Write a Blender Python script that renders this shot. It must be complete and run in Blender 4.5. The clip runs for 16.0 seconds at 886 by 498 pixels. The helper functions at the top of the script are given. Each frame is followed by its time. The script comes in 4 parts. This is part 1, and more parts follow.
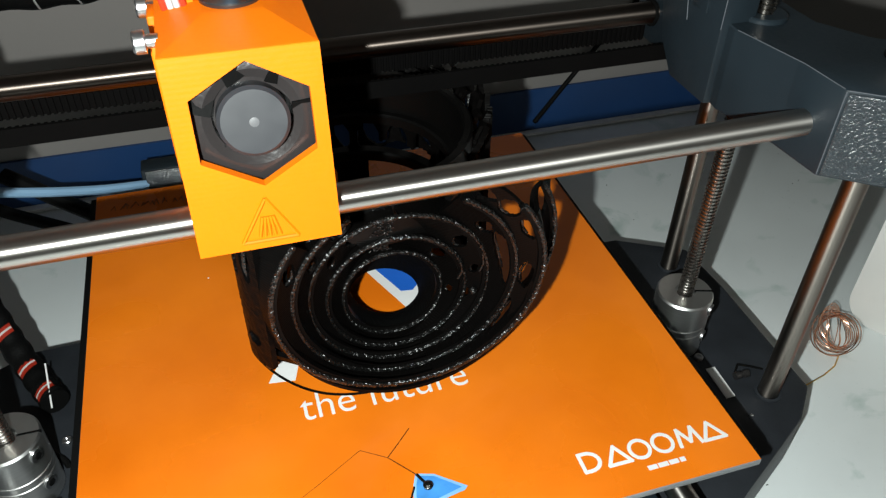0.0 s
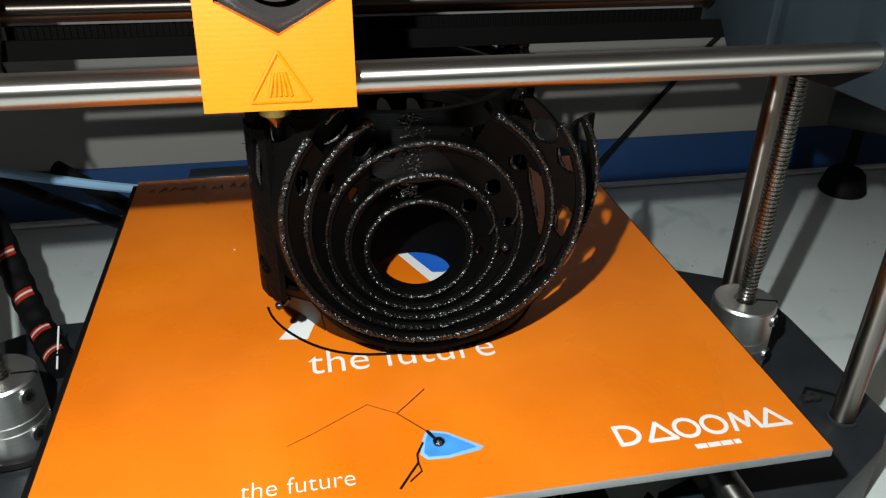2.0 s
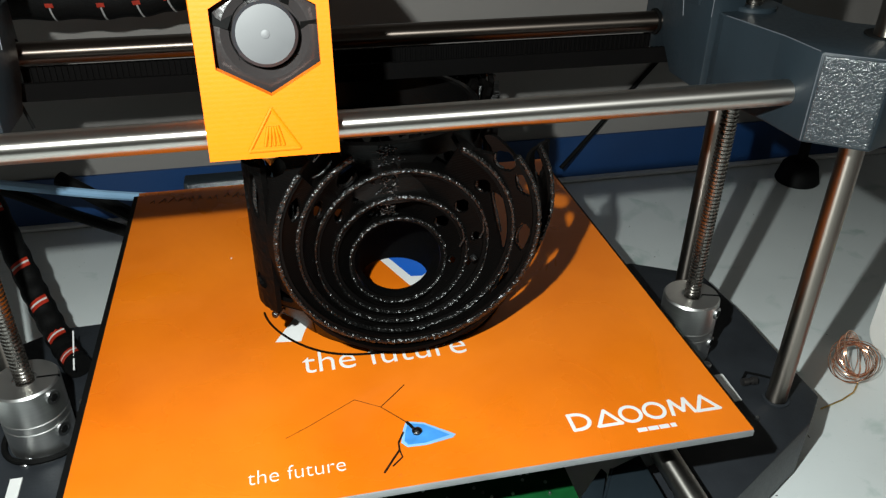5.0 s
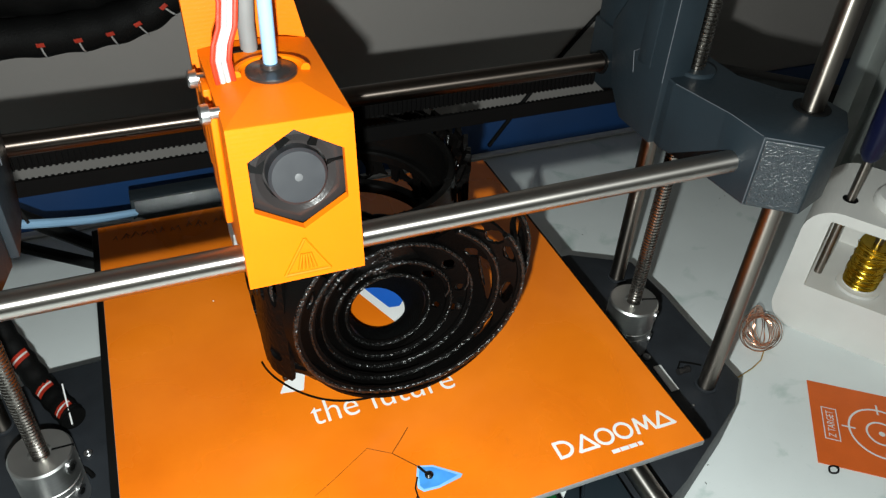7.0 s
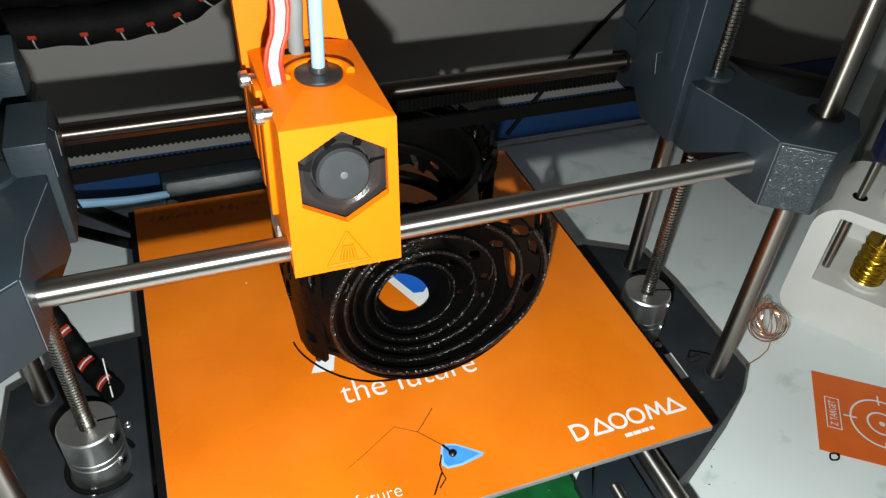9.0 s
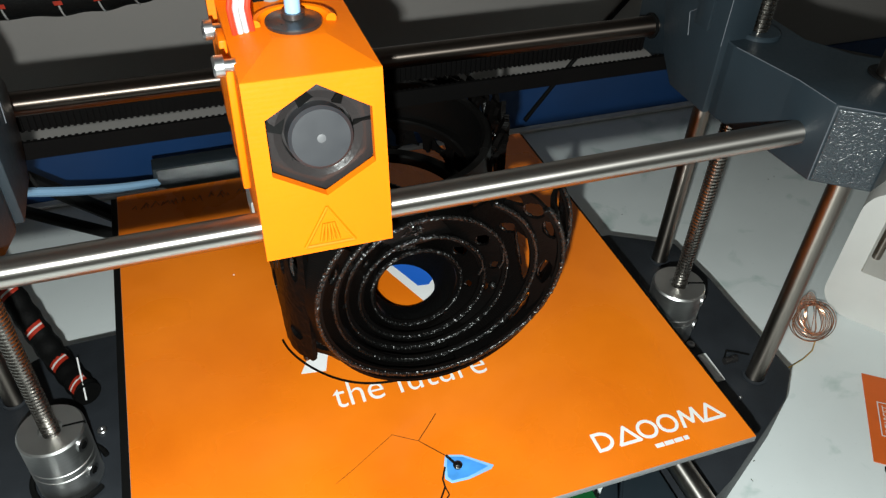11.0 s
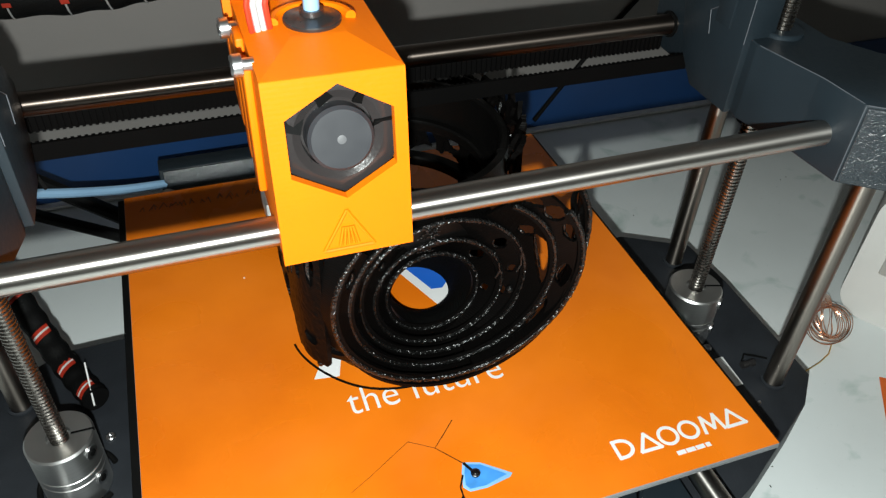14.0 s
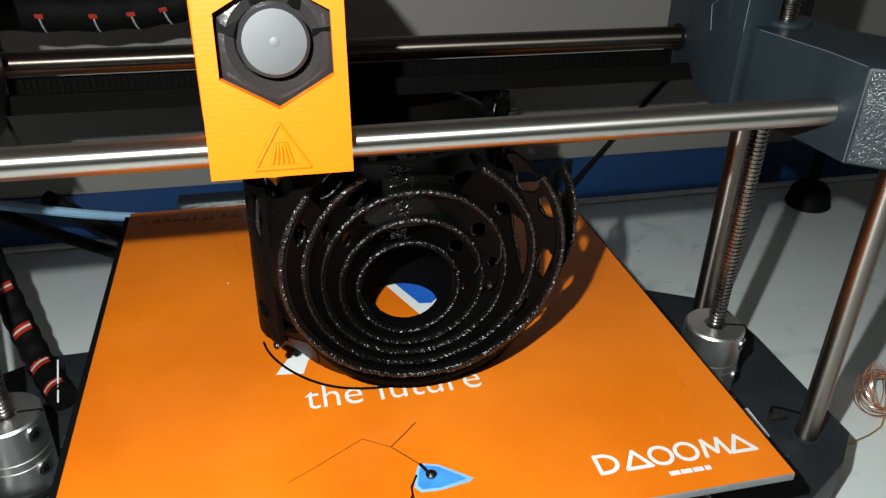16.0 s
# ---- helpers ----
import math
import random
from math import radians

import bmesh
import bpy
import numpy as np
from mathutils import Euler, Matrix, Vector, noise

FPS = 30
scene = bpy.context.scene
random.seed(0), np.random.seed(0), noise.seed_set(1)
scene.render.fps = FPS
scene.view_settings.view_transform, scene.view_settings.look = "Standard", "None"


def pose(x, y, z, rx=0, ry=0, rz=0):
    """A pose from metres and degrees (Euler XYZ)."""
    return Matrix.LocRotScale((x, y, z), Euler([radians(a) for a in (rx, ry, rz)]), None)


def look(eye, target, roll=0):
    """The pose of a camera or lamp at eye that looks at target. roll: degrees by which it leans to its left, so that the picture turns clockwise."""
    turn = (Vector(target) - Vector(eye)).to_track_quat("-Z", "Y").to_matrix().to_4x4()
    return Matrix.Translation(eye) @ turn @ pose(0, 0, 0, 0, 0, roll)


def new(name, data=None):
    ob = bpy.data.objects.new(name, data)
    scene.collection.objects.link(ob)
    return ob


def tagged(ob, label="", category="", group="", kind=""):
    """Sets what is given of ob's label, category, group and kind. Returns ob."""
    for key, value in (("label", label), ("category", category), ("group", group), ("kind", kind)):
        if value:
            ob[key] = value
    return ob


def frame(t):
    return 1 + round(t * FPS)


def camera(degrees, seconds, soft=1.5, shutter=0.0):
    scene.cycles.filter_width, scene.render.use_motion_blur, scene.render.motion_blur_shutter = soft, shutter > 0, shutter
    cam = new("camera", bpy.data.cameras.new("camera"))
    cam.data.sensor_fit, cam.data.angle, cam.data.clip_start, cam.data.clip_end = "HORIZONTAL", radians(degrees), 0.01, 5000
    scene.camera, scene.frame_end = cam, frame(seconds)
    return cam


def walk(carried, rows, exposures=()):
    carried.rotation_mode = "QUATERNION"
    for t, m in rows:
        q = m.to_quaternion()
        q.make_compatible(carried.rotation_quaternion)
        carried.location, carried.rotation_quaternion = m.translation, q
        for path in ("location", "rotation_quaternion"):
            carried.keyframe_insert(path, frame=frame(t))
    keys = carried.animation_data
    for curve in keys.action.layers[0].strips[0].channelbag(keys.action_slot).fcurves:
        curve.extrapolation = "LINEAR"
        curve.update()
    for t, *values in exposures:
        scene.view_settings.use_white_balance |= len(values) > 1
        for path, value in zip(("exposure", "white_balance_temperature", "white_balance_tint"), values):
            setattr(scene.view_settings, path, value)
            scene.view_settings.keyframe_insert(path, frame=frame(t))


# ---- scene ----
cam = camera(59.6, 16.0, soft=1.3, shutter=0.0)
walk(cam, [
    (0.0, look((-0.0384, -0.1994, 0.2764), (0.0314, 0.0220, 0.0864), 0.80)),
    (0.5, look((-0.0369, -0.2032, 0.2549), (0.0224, 0.0402, 0.0899), 0.70)),
    (1.0, look((-0.0338, -0.2130, 0.2349), (0.0208, 0.0365, 0.0775), 0.82)),
    (1.5, look((-0.0314, -0.2205, 0.2182), (0.0206, 0.0338, 0.0677), 0.93)),
    (2.0, look((-0.0318, -0.2199, 0.2179), (0.0209, 0.0364, 0.0712), 1.08)),
    (2.5, look((-0.0304, -0.2265, 0.2214), (0.0219, 0.0312, 0.0769), 1.01)),
    (3.0, look((-0.0281, -0.2327, 0.2249), (0.0232, 0.0249, 0.0800), 0.94)),
    (5.5, look((-0.0368, -0.2414, 0.2586), (0.0247, 0.0018, 0.0941), 0.28)),
    (6.0, look((-0.0442, -0.2324, 0.2766), (0.0273, -0.0037, 0.0960), -0.50)),
    (6.5, look((-0.0535, -0.2247, 0.2896), (0.0291, -0.0082, 0.0990), 1.37)),
    (7.0, look((-0.0661, -0.2189, 0.3058), (0.0278, -0.0041, 0.1186), 3.25)),
    (7.5, look((-0.0701, -0.2207, 0.3170), (0.0281, -0.0083, 0.1292), 3.79)),
    (8.0, look((-0.0739, -0.2243, 0.3185), (0.0212, -0.0134, 0.1276), 4.39)),
    (8.5, look((-0.0779, -0.2238, 0.3178), (0.0128, -0.0133, 0.1242), 4.06)),
    (9.0, look((-0.0773, -0.2238, 0.3187), (0.0128, -0.0133, 0.1248), 4.22)),
    (11.5, look((-0.0603, -0.2006, 0.2881), (0.0196, 0.0145, 0.0949), 2.15)),
    (12.0, look((-0.0621, -0.1985, 0.2883), (0.0171, 0.0167, 0.0950), 1.70)),
    (12.5, look((-0.0619, -0.2001, 0.2888), (0.0169, 0.0156, 0.0958), 1.64)),
    (13.0, look((-0.0643, -0.1979, 0.2895), (0.0162, 0.0166, 0.0959), 1.93)),
    (13.5, look((-0.0665, -0.2001, 0.2887), (0.0121, 0.0154, 0.0954), 1.68)),
    (14.0, look((-0.0654, -0.1990, 0.2883), (0.0165, 0.0154, 0.0951), 2.61)),
    (14.5, look((-0.0658, -0.2017, 0.2863), (0.0178, 0.0128, 0.0938), 3.25)),
    (15.0, look((-0.0571, -0.2084, 0.2750), (0.0233, 0.0097, 0.0854), 2.67)),
    (15.5, look((-0.0477, -0.2165, 0.2540), (0.0264, 0.0207, 0.0859), 2.69)),
    (16.0, look((-0.0366, -0.2241, 0.2368), (0.0248, 0.0295, 0.0887), 1.34)),
])

# ---- light: a phone torch held beside the lens, in a dark room ----
world = bpy.data.worlds.new("room")
scene.world = world
world.use_nodes = True
world.node_tree.nodes["Background"].inputs[0].default_value = (1.0, 0.74, 0.55, 1)
world.node_tree.nodes["Background"].inputs[1].default_value = 0.008
torch = bpy.data.lights.new("phone_torch", "POINT")
torch.energy = 5.5
torch.color = (0.93, 1.0, 0.965)
torch.shadow_soft_size = 0.0025
new("phone_torch", torch).location = (-0.072, -0.212, 0.272)
scene.view_settings.exposure = 0.0


# ---- materials ----
def material(name, base, rough=0.5, metal=0.0, spread=0.12, size=60.0, bump=0.15, grain=900.0, coat=0.0, dirt=None, spec=0.5, stretch=(1, 1, 1), deep=0.0004):
    """A surface with colour that varies at two scales and a fine relief."""
    m = bpy.data.materials.new(name)
    m.use_nodes = True
    nt = m.node_tree
    b = nt.nodes["Principled BSDF"]
    b.inputs["Metallic"].default_value = metal
    b.inputs["Specular IOR Level"].default_value = spec
    b.inputs["Coat Weight"].default_value = coat
    b.inputs["Coat Roughness"].default_value = 0.12
    tc = nt.nodes.new("ShaderNodeTexCoord")
    mp = nt.nodes.new("ShaderNodeMapping")
    mp.inputs["Scale"].default_value = stretch
    nt.links.new(tc.outputs["Object"], mp.inputs["Vector"])
    big = nt.nodes.new("ShaderNodeTexNoise")
    big.inputs["Scale"].default_value = size
    big.inputs["Detail"].default_value = 6
    fine = nt.nodes.new("ShaderNodeTexNoise")
    fine.inputs["Scale"].default_value = grain
    fine.inputs["Detail"].default_value = 3
    for n in (big, fine):
        nt.links.new(mp.outputs[0], n.inputs["Vector"])
    ramp = nt.nodes.new("ShaderNodeValToRGB")
    ramp.color_ramp.elements[0].position, ramp.color_ramp.elements[1].position = 0.3, 0.72
    lo = dirt if dirt else tuple(c * (1 - spread) for c in base)
    hi = tuple(min(1, c * (1 + spread * 0.6)) for c in base)
    ramp.color_ramp.elements[0].color = (*lo, 1)
    ramp.color_ramp.elements[1].color = (*hi, 1)
    nt.links.new(big.outputs[0], ramp.inputs[0])
    nt.links.new(ramp.outputs[0], b.inputs["Base Color"])
    mr = nt.nodes.new("ShaderNodeMapRange")
    mr.inputs[3].default_value, mr.inputs[4].default_value = max(0.02, rough - 0.08), min(1, rough + 0.1)
    nt.links.new(fine.outputs[0], mr.inputs[0])
    nt.links.new(mr.outputs[0], b.inputs["Roughness"])
    bp = nt.nodes.new("ShaderNodeBump")
    bp.inputs["Strength"].default_value = bump
    bp.inputs["Distance"].default_value = deep
    nt.links.new(fine.outputs[0], bp.inputs["Height"])
    nt.links.new(bp.outputs[0], b.inputs["Normal"])
    return m


def layered(name, base, rough, pitch=0.0004, strength=0.5, spread=0.15, axis=2, spec=0.5):
    """Printed plastic: fine parallel layer lines across the given axis."""
    m = material(name, base, rough, spread=spread, size=45, bump=0.1, grain=700, spec=spec)
    nt = m.node_tree
    tc = nt.nodes.new("ShaderNodeTexCoord")
    sep = nt.nodes.new("ShaderNodeSeparateXYZ")
    mul = nt.nodes.new("ShaderNodeMath")
    sin = nt.nodes.new("ShaderNodeMath")
    mul.operation, sin.operation = "MULTIPLY", "SINE"
    mul.inputs[1].default_value = 2 * math.pi / pitch
    bp = nt.nodes.new("ShaderNodeBump")
    bp.inputs["Strength"].default_value, bp.inputs["Distance"].default_value = strength, 0.00012
    old = next(n for n in nt.nodes if n.type == "BUMP" and n != bp)
    nt.links.new(tc.outputs["Object"], sep.inputs[0])
    nt.links.new(sep.outputs[axis], mul.inputs[0])
    nt.links.new(mul.outputs[0], sin.inputs[0])
    nt.links.new(sin.outputs[0], bp.inputs["Height"])
    nt.links.new(old.outputs[0], bp.inputs["Normal"])
    nt.links.new(bp.outputs[0], nt.nodes["Principled BSDF"].inputs["Normal"])
    return m


M_TABLE = material("white_laminate", (0.84, 0.89, 0.89), 0.3, spread=0.10, size=9, bump=0.05, grain=500)
nt = M_TABLE.node_tree
spots = nt.nodes.new("ShaderNodeTexNoise")
spots.inputs["Scale"].default_value, spots.inputs["Detail"].default_value, spots.inputs["Distortion"].default_value = 34.0, 7.0, 0.8
spot_ramp = nt.nodes.new("ShaderNodeValToRGB")
spot_ramp.color_ramp.elements[0].position, spot_ramp.color_ramp.elements[1].position = 0.27, 0.40
spot_ramp.color_ramp.elements[0].color = (0.70, 0.78, 0.75, 1)
spot_ramp.color_ramp.elements[1].color = (1, 1, 1, 1)
stain = nt.nodes.new("ShaderNodeMix")
stain.data_type, stain.blend_type = "RGBA", "MULTIPLY"
stain.inputs[0].default_value = 1.0
old = nt.nodes["Principled BSDF"].inputs["Base Color"].links[0].from_socket
nt.links.new(nt.nodes["Texture Coordinate"].outputs["Object"], spots.inputs["Vector"])
nt.links.new(spots.outputs[0], spot_ramp.inputs[0])
nt.links.new(old, stain.inputs[6])
nt.links.new(spot_ramp.outputs[0], stain.inputs[7])
nt.links.new(stain.outputs[2], nt.nodes["Principled BSDF"].inputs["Base Color"])
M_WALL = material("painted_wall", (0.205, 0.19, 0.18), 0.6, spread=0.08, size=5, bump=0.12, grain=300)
M_BLUE = material("blue_paint", (0.006, 0.037, 0.125), 0.45, spread=0.2, size=12, bump=0.1)
M_NAVY = material("navy_grip", (0.004, 0.006, 0.03), 0.35, spec=0.3)
M_SEAM = material("pale_layer_edge", (0.09, 0.10, 0.115), 0.4)
M_BEAD = material("white_bead", (0.75, 0.76, 0.76), 0.35)
M_BED = material("orange_film", (0.80, 0.195, 0.008), 0.3, spread=0.06, size=13, bump=0.04, grain=260, dirt=(0.62, 0.126, 0.003), spec=0.45)
# finger smudges on the film: a wide, soft change of gloss
nt = M_BED.node_tree
smear = nt.nodes.new("ShaderNodeTexNoise")
smear.inputs["Scale"].default_value, smear.inputs["Detail"].default_value, smear.inputs["Distortion"].default_value = 16.0, 5.0, 1.2
span = nt.nodes.new("ShaderNodeMapRange")
span.inputs[1].default_value, span.inputs[2].default_value, span.inputs[3].default_value, span.inputs[4].default_value = 0.35, 0.68, 0.16, 0.55
nt.links.new(nt.nodes["Texture Coordinate"].outputs["Object"], smear.inputs["Vector"])
nt.links.new(smear.outputs[0], span.inputs[0])
nt.links.new(span.outputs[0], nt.nodes["Principled BSDF"].inputs["Roughness"])
M_INK = material("white_ink", (0.74, 0.74, 0.74), 0.4, spread=0.05)
M_BLUEINK = material("blue_ink", (0.015, 0.12, 0.55), 0.4, spread=0.1)
M_TAPE = material("blue_tape", (0.05, 0.25, 0.64), 0.5, spread=0.25, size=160)
M_TAPE_EDGE = material("pale_tape_edge", (0.22, 0.46, 0.78), 0.5, spread=0.2)
M_GREYEDGE = material("grey_plate_edge", (0.22, 0.23, 0.24), 0.6, spread=0.2, size=80)
M_SMUDGE = material("grey_smudge", (0.26, 0.065, 0.009), 0.5, spread=0.3, size=300)
M_DARK = material("black_board", (0.005, 0.005, 0.005), 0.5, spec=0.05)
M_PRINT = layered("black_plastic", (0.0022, 0.0019, 0.0018), 0.42, pitch=0.0008, strength=0.2, spec=0.06)
M_GLOSS = layered("glossy_black_plastic", (0.0026, 0.0024, 0.0023), 0.34, pitch=0.0008, strength=0.12, spec=0.16)
M_EDGE = material("rough_black_plastic", (0.003, 0.0029, 0.0028), 0.25, size=300, bump=0.6, grain=1500, spec=0.62, deep=0.0005)
M_FUNNEL = layered("dull_black_plastic", (0.003, 0.003, 0.003), 0.75, pitch=0.0008, strength=0.3, spec=0.02)
M_GLINT = material("glinting_black_plastic", (0.004, 0.004, 0.004), 0.12, size=300, bump=1.0, grain=1400, spec=1.0, deep=0.0005)
M_SLATE = layered("slate_plastic", (0.0135, 0.0205, 0.0265), 0.42, pitch=0.0005, strength=0.06, spec=0.3)
M_GLITTER = material("sparkling_slate_plastic", (0.013, 0.019, 0.025), 0.2, size=300, bump=0.5, grain=2600, spec=0.8, deep=0.0004)
M_BASE = material("dark_slate_plastic", (0.021, 0.024, 0.029), 0.5, spread=0.25, size=70, spec=0.3)
M_ORANGE = layered("orange_plastic", (0.76, 0.155, 0.0015), 0.45, pitch=0.0012, strength=0.04, spread=0.05, spec=0.15)
M_STEEL = material("brushed_steel", (0.50, 0.47, 0.44), 0.22, metal=1.0, spread=0.12, size=120, bump=0.03, stretch=(0.15, 8, 8))
M_STEELZ = material("ground_steel", (0.31, 0.275, 0.245), 0.27, metal=1.0, spread=0.12, size=120, bump=0.05, stretch=(8, 8, 0.15))
# darker copy of the rod steel: the rear rod's shade put into its colour
M_STEELSHADE = material("shaded_steel", (0.11, 0.09, 0.078), 0.28, metal=1.0, spread=0.15, size=120, bump=0.03, stretch=(0.15, 8, 8))
def turned(m, axis, rough):
    """Marks that run round the rod's axis spread its highlight along it."""
    nodes, links = m.node_tree.nodes, m.node_tree.links
    b = nodes["Principled BSDF"]
    links.remove(b.inputs["Roughness"].links[0])
    b.inputs["Roughness"].default_value = rough
    b.inputs["Anisotropic"].default_value = 0.85
    b.inputs["Anisotropic Rotation"].default_value = 0.25
    tangent = nodes.new("ShaderNodeTangent")
    tangent.direction_type, tangent.axis = "RADIAL", axis
    links.new(tangent.outputs[0], b.inputs["Tangent"])
    return m


M_STEELY = turned(M_STEEL.copy(), "Y", 0.34)
turned(M_STEEL, "X", 0.34)
turned(M_STEELZ, "Z", 0.34)
turned(M_STEELSHADE, "X", 0.36)
M_THREAD = material("threaded_steel", (0.27, 0.25, 0.23), 0.26, metal=1.0, spread=0.2, size=200)
M_ALU = material("turned_aluminium", (0.72, 0.72, 0.71), 0.36, metal=1.0, spread=0.06, size=90, bump=0.006, stretch=(1, 1, 14))
M_SCREW = material("zinc_screw", (0.6, 0.6, 0.61), 0.3, metal=1.0)
M_FAN = material("grey_fan_plastic", (0.024, 0.025, 0.029), 0.40, bump=0.01, grain=150, spec=0.6)
# paler grey for the hub's dimple: light caught in it, put into the colour
M_DIMPLE = material("paled_hub_dimple", (0.09, 0.09, 0.095), 0.5)
M_FANDARK = material("dark_fan_plastic", (0.024, 0.021, 0.021), 0.2, spec=0.5)
M_FITTING = material("black_fitting", (0.09, 0.085, 0.085), 0.3, metal=0.8)
M_RUBBER = material("black_rubber", (0.005, 0.005, 0.005), 0.6, spec=0.08)
M_BELT = material("black_belt", (0.0022, 0.002, 0.002), 0.8, grain=1500, spec=0.04)
M_SLEEVE = material("black_braid", (0.004, 0.004, 0.004), 0.5, bump=0.8, grain=1800, spec=0.06)
M_RED = material("red_plastic", (0.55, 0.035, 0.012), 0.4)
M_WHITE = material("white_plastic", (0.78, 0.78, 0.77), 0.4, spread=0.05)
M_RIBBON = material("greyish_white_insulation", (0.46, 0.46, 0.46), 0.45, spread=0.1)
M_PTFE = material("bluish_tube", (0.26, 0.44, 0.64), 0.35, spread=0.08)
M_GREYWIRE = material("grey_cable", (0.20, 0.20, 0.20), 0.5)
M_COPPER = material("copper_wire", (0.86, 0.46, 0.30), 0.22, metal=1.0)
M_GOLD = material("gold_wire", (0.75, 0.52, 0.06), 0.22, metal=1.0, size=400)
M_CARD = material("orange_card", (0.72, 0.125, 0.012), 0.55, spread=0.08)
M_GREEN = material("green_board", (0.006, 0.085, 0.022), 0.35, spread=0.3, size=120)
M_PRINTWHITE = layered("white_printed_plastic", (0.72, 0.71, 0.68), 0.4, pitch=0.0005, strength=0.2, spread=0.05)
M_BRASS = material("brass", (0.65, 0.45, 0.14), 0.3, metal=1.0)
M_ALUPROF = material("aluminium_profile", (0.42, 0.45, 0.43), 0.35, metal=0.5)
M_BLACKPROF = material("black_profile", (0.014, 0.014, 0.015), 0.4)


# ---- mesh helpers (all lengths in millimetres) ----
def V(x, y, z):
    return Vector((x, y, z)) * 0.001


def finish(name, bm, mat, parent=None, label="", smooth=True):
    me = bpy.data.meshes.new(name)
    bmesh.ops.recalc_face_normals(bm, faces=bm.faces)
    if smooth:
        for f in bm.faces:
            f.smooth = True
        for e in bm.edges:
            if len(e.link_faces) == 2 and e.calc_face_angle(0) > 0.6:
                e.smooth = False
    bm.to_mesh(me)
    bm.free()
    me.materials.append(mat)
    ob = new(name, me)
    if parent:
        ob.parent = parent
    if label:
        tagged(ob, label)
    return ob


def part(name, bm, mat, parent, label=""):
    return finish(name, bm, mat, parent, label)


def thing(name, label, category, at=(0, 0, 0), group="", kind=""):
    ob = new(name)
    ob.empty_display_size = 0.01
    ob.location = V(*at)
    return tagged(ob, label, category, group, kind)


def box(bm, x0, x1, y0, y1, z0, z1, bevel=0.0):
    vs = [bm.verts.new(V(x, y, z)) for x in (x0, x1) for y in (y0, y1) for z in (z0, z1)]
    fs = [bm.faces.new([vs[i] for i in q]) for q in ((0, 1, 3, 2), (4, 6, 7, 5), (0, 4, 5, 1), (2, 3, 7, 6), (0, 2, 6, 4), (1, 5, 7, 3))]
    if bevel:
        es = list({e for f in fs for e in f.edges})
        bmesh.ops.bevel(bm, geom=es, offset=bevel * 0.001, segments=2, affect="EDGES", profile=0.5)


def prism(bm, poly, a0, a1, axis="z", bevel=0.0):
    """A polygon swept along an axis. poly: (x, y) for z, (y, z) for x, (x, z) for y."""
    def at(p, a):
        return V(p[0], p[1], a) if axis == "z" else V(a, p[0], p[1]) if axis == "x" else V(p[0], a, p[1])
    lo = [bm.verts.new(at(p, a0)) for p in poly]
    hi = [bm.verts.new(at(p, a1)) for p in poly]
    n = len(poly)
    fs = [bm.faces.new(lo[::-1]), bm.faces.new(hi)]
    fs += [bm.faces.new((lo[i], lo[(i + 1) % n], hi[(i + 1) % n], hi[i])) for i in range(n)]
    if bevel:
        es = list({e for f in fs for e in f.edges})
        bmesh.ops.bevel(bm, geom=es, offset=bevel * 0.001, segments=2, affect="EDGES", profile=0.5)
    return fs


def sweep(bm, pts, r, seg=10, cap=True, radii=None):
    """A round tube along points."""
    pts = [Vector(p) for p in pts]
    prev, up = None, None
    rings = []
    for i, p in enumerate(pts):
        d = (pts[min(i + 1, len(pts) - 1)] - pts[max(i - 1, 0)]).normalized()
        if up is None:
            up = d.orthogonal().normalized()
        else:
            up = (up - d * up.dot(d)).normalized()
        side = d.cross(up)
        rr = radii[i] if radii else r
        rings.append([bm.verts.new((p + (up * math.cos(a) + side * math.sin(a)) * rr) * 0.001) for a in (2 * math.pi * k / seg for k in range(seg))])
    for a, b in zip(rings, rings[1:]):
        for k in range(seg):
            bm.faces.new((a[k], a[(k + 1) % seg], b[(k + 1) % seg], b[k]))
    if cap:
        bm.faces.new(rings[0][::-1])
        bm.faces.new(rings[-1])


def lathe(bm, profile, at=(0, 0, 0), seg=32, axis="z"):
    """A closed round body from (radius, height) rows."""
    rings = []
    for r, h in profile:
        ring = []
        for k in range(seg):
            a = 2 * math.pi * k / seg
            c, s = r * math.cos(a), r * math.sin(a)
            q = (c, s, h) if axis == "z" else (h, c, s) if axis == "x" else (c, h, s)
            ring.append(bm.verts.new(V(at[0] + q[0], at[1] + q[1], at[2] + q[2])))
        rings.append(ring)
    for a, b in zip(rings, rings[1:]):
        for k in range(seg):
            bm.faces.new((a[k], a[(k + 1) % seg], b[(k + 1) % seg], b[k]))
    bm.faces.new(rings[0][::-1])
    bm.faces.new(rings[-1])


def flat(bm, poly, z, thick=0.12):
    prism(bm, poly, z, z + thick)


def ring_flat(bm, cx, cy, r0, r1, z, thick=0.12, seg=40, a0=0.0, a1=2 * math.pi, sx=1.0, sy=1.0):
    """A flat ring or arc of a small thickness."""
    n = max(3, int(seg * (a1 - a0) / (2 * math.pi)))
    whole = a1 - a0 > 6.28
    rows = []
    for k in range(n if whole else n + 1):
        a = a0 + (a1 - a0) * k / n
        c, s = math.cos(a) * sx, math.sin(a) * sy
        rows.append([bm.verts.new(V(cx + r * c, cy + r * s, h)) for r, h in ((r0, z), (r1, z), (r1, z + thick), (r0, z + thick))])
    for k in range(n):
        a, b = rows[k], rows[(k + 1) % len(rows)]
        for i in range(4):
            bm.faces.new((a[i], b[i], b[(i + 1) % 4], a[(i + 1) % 4]))


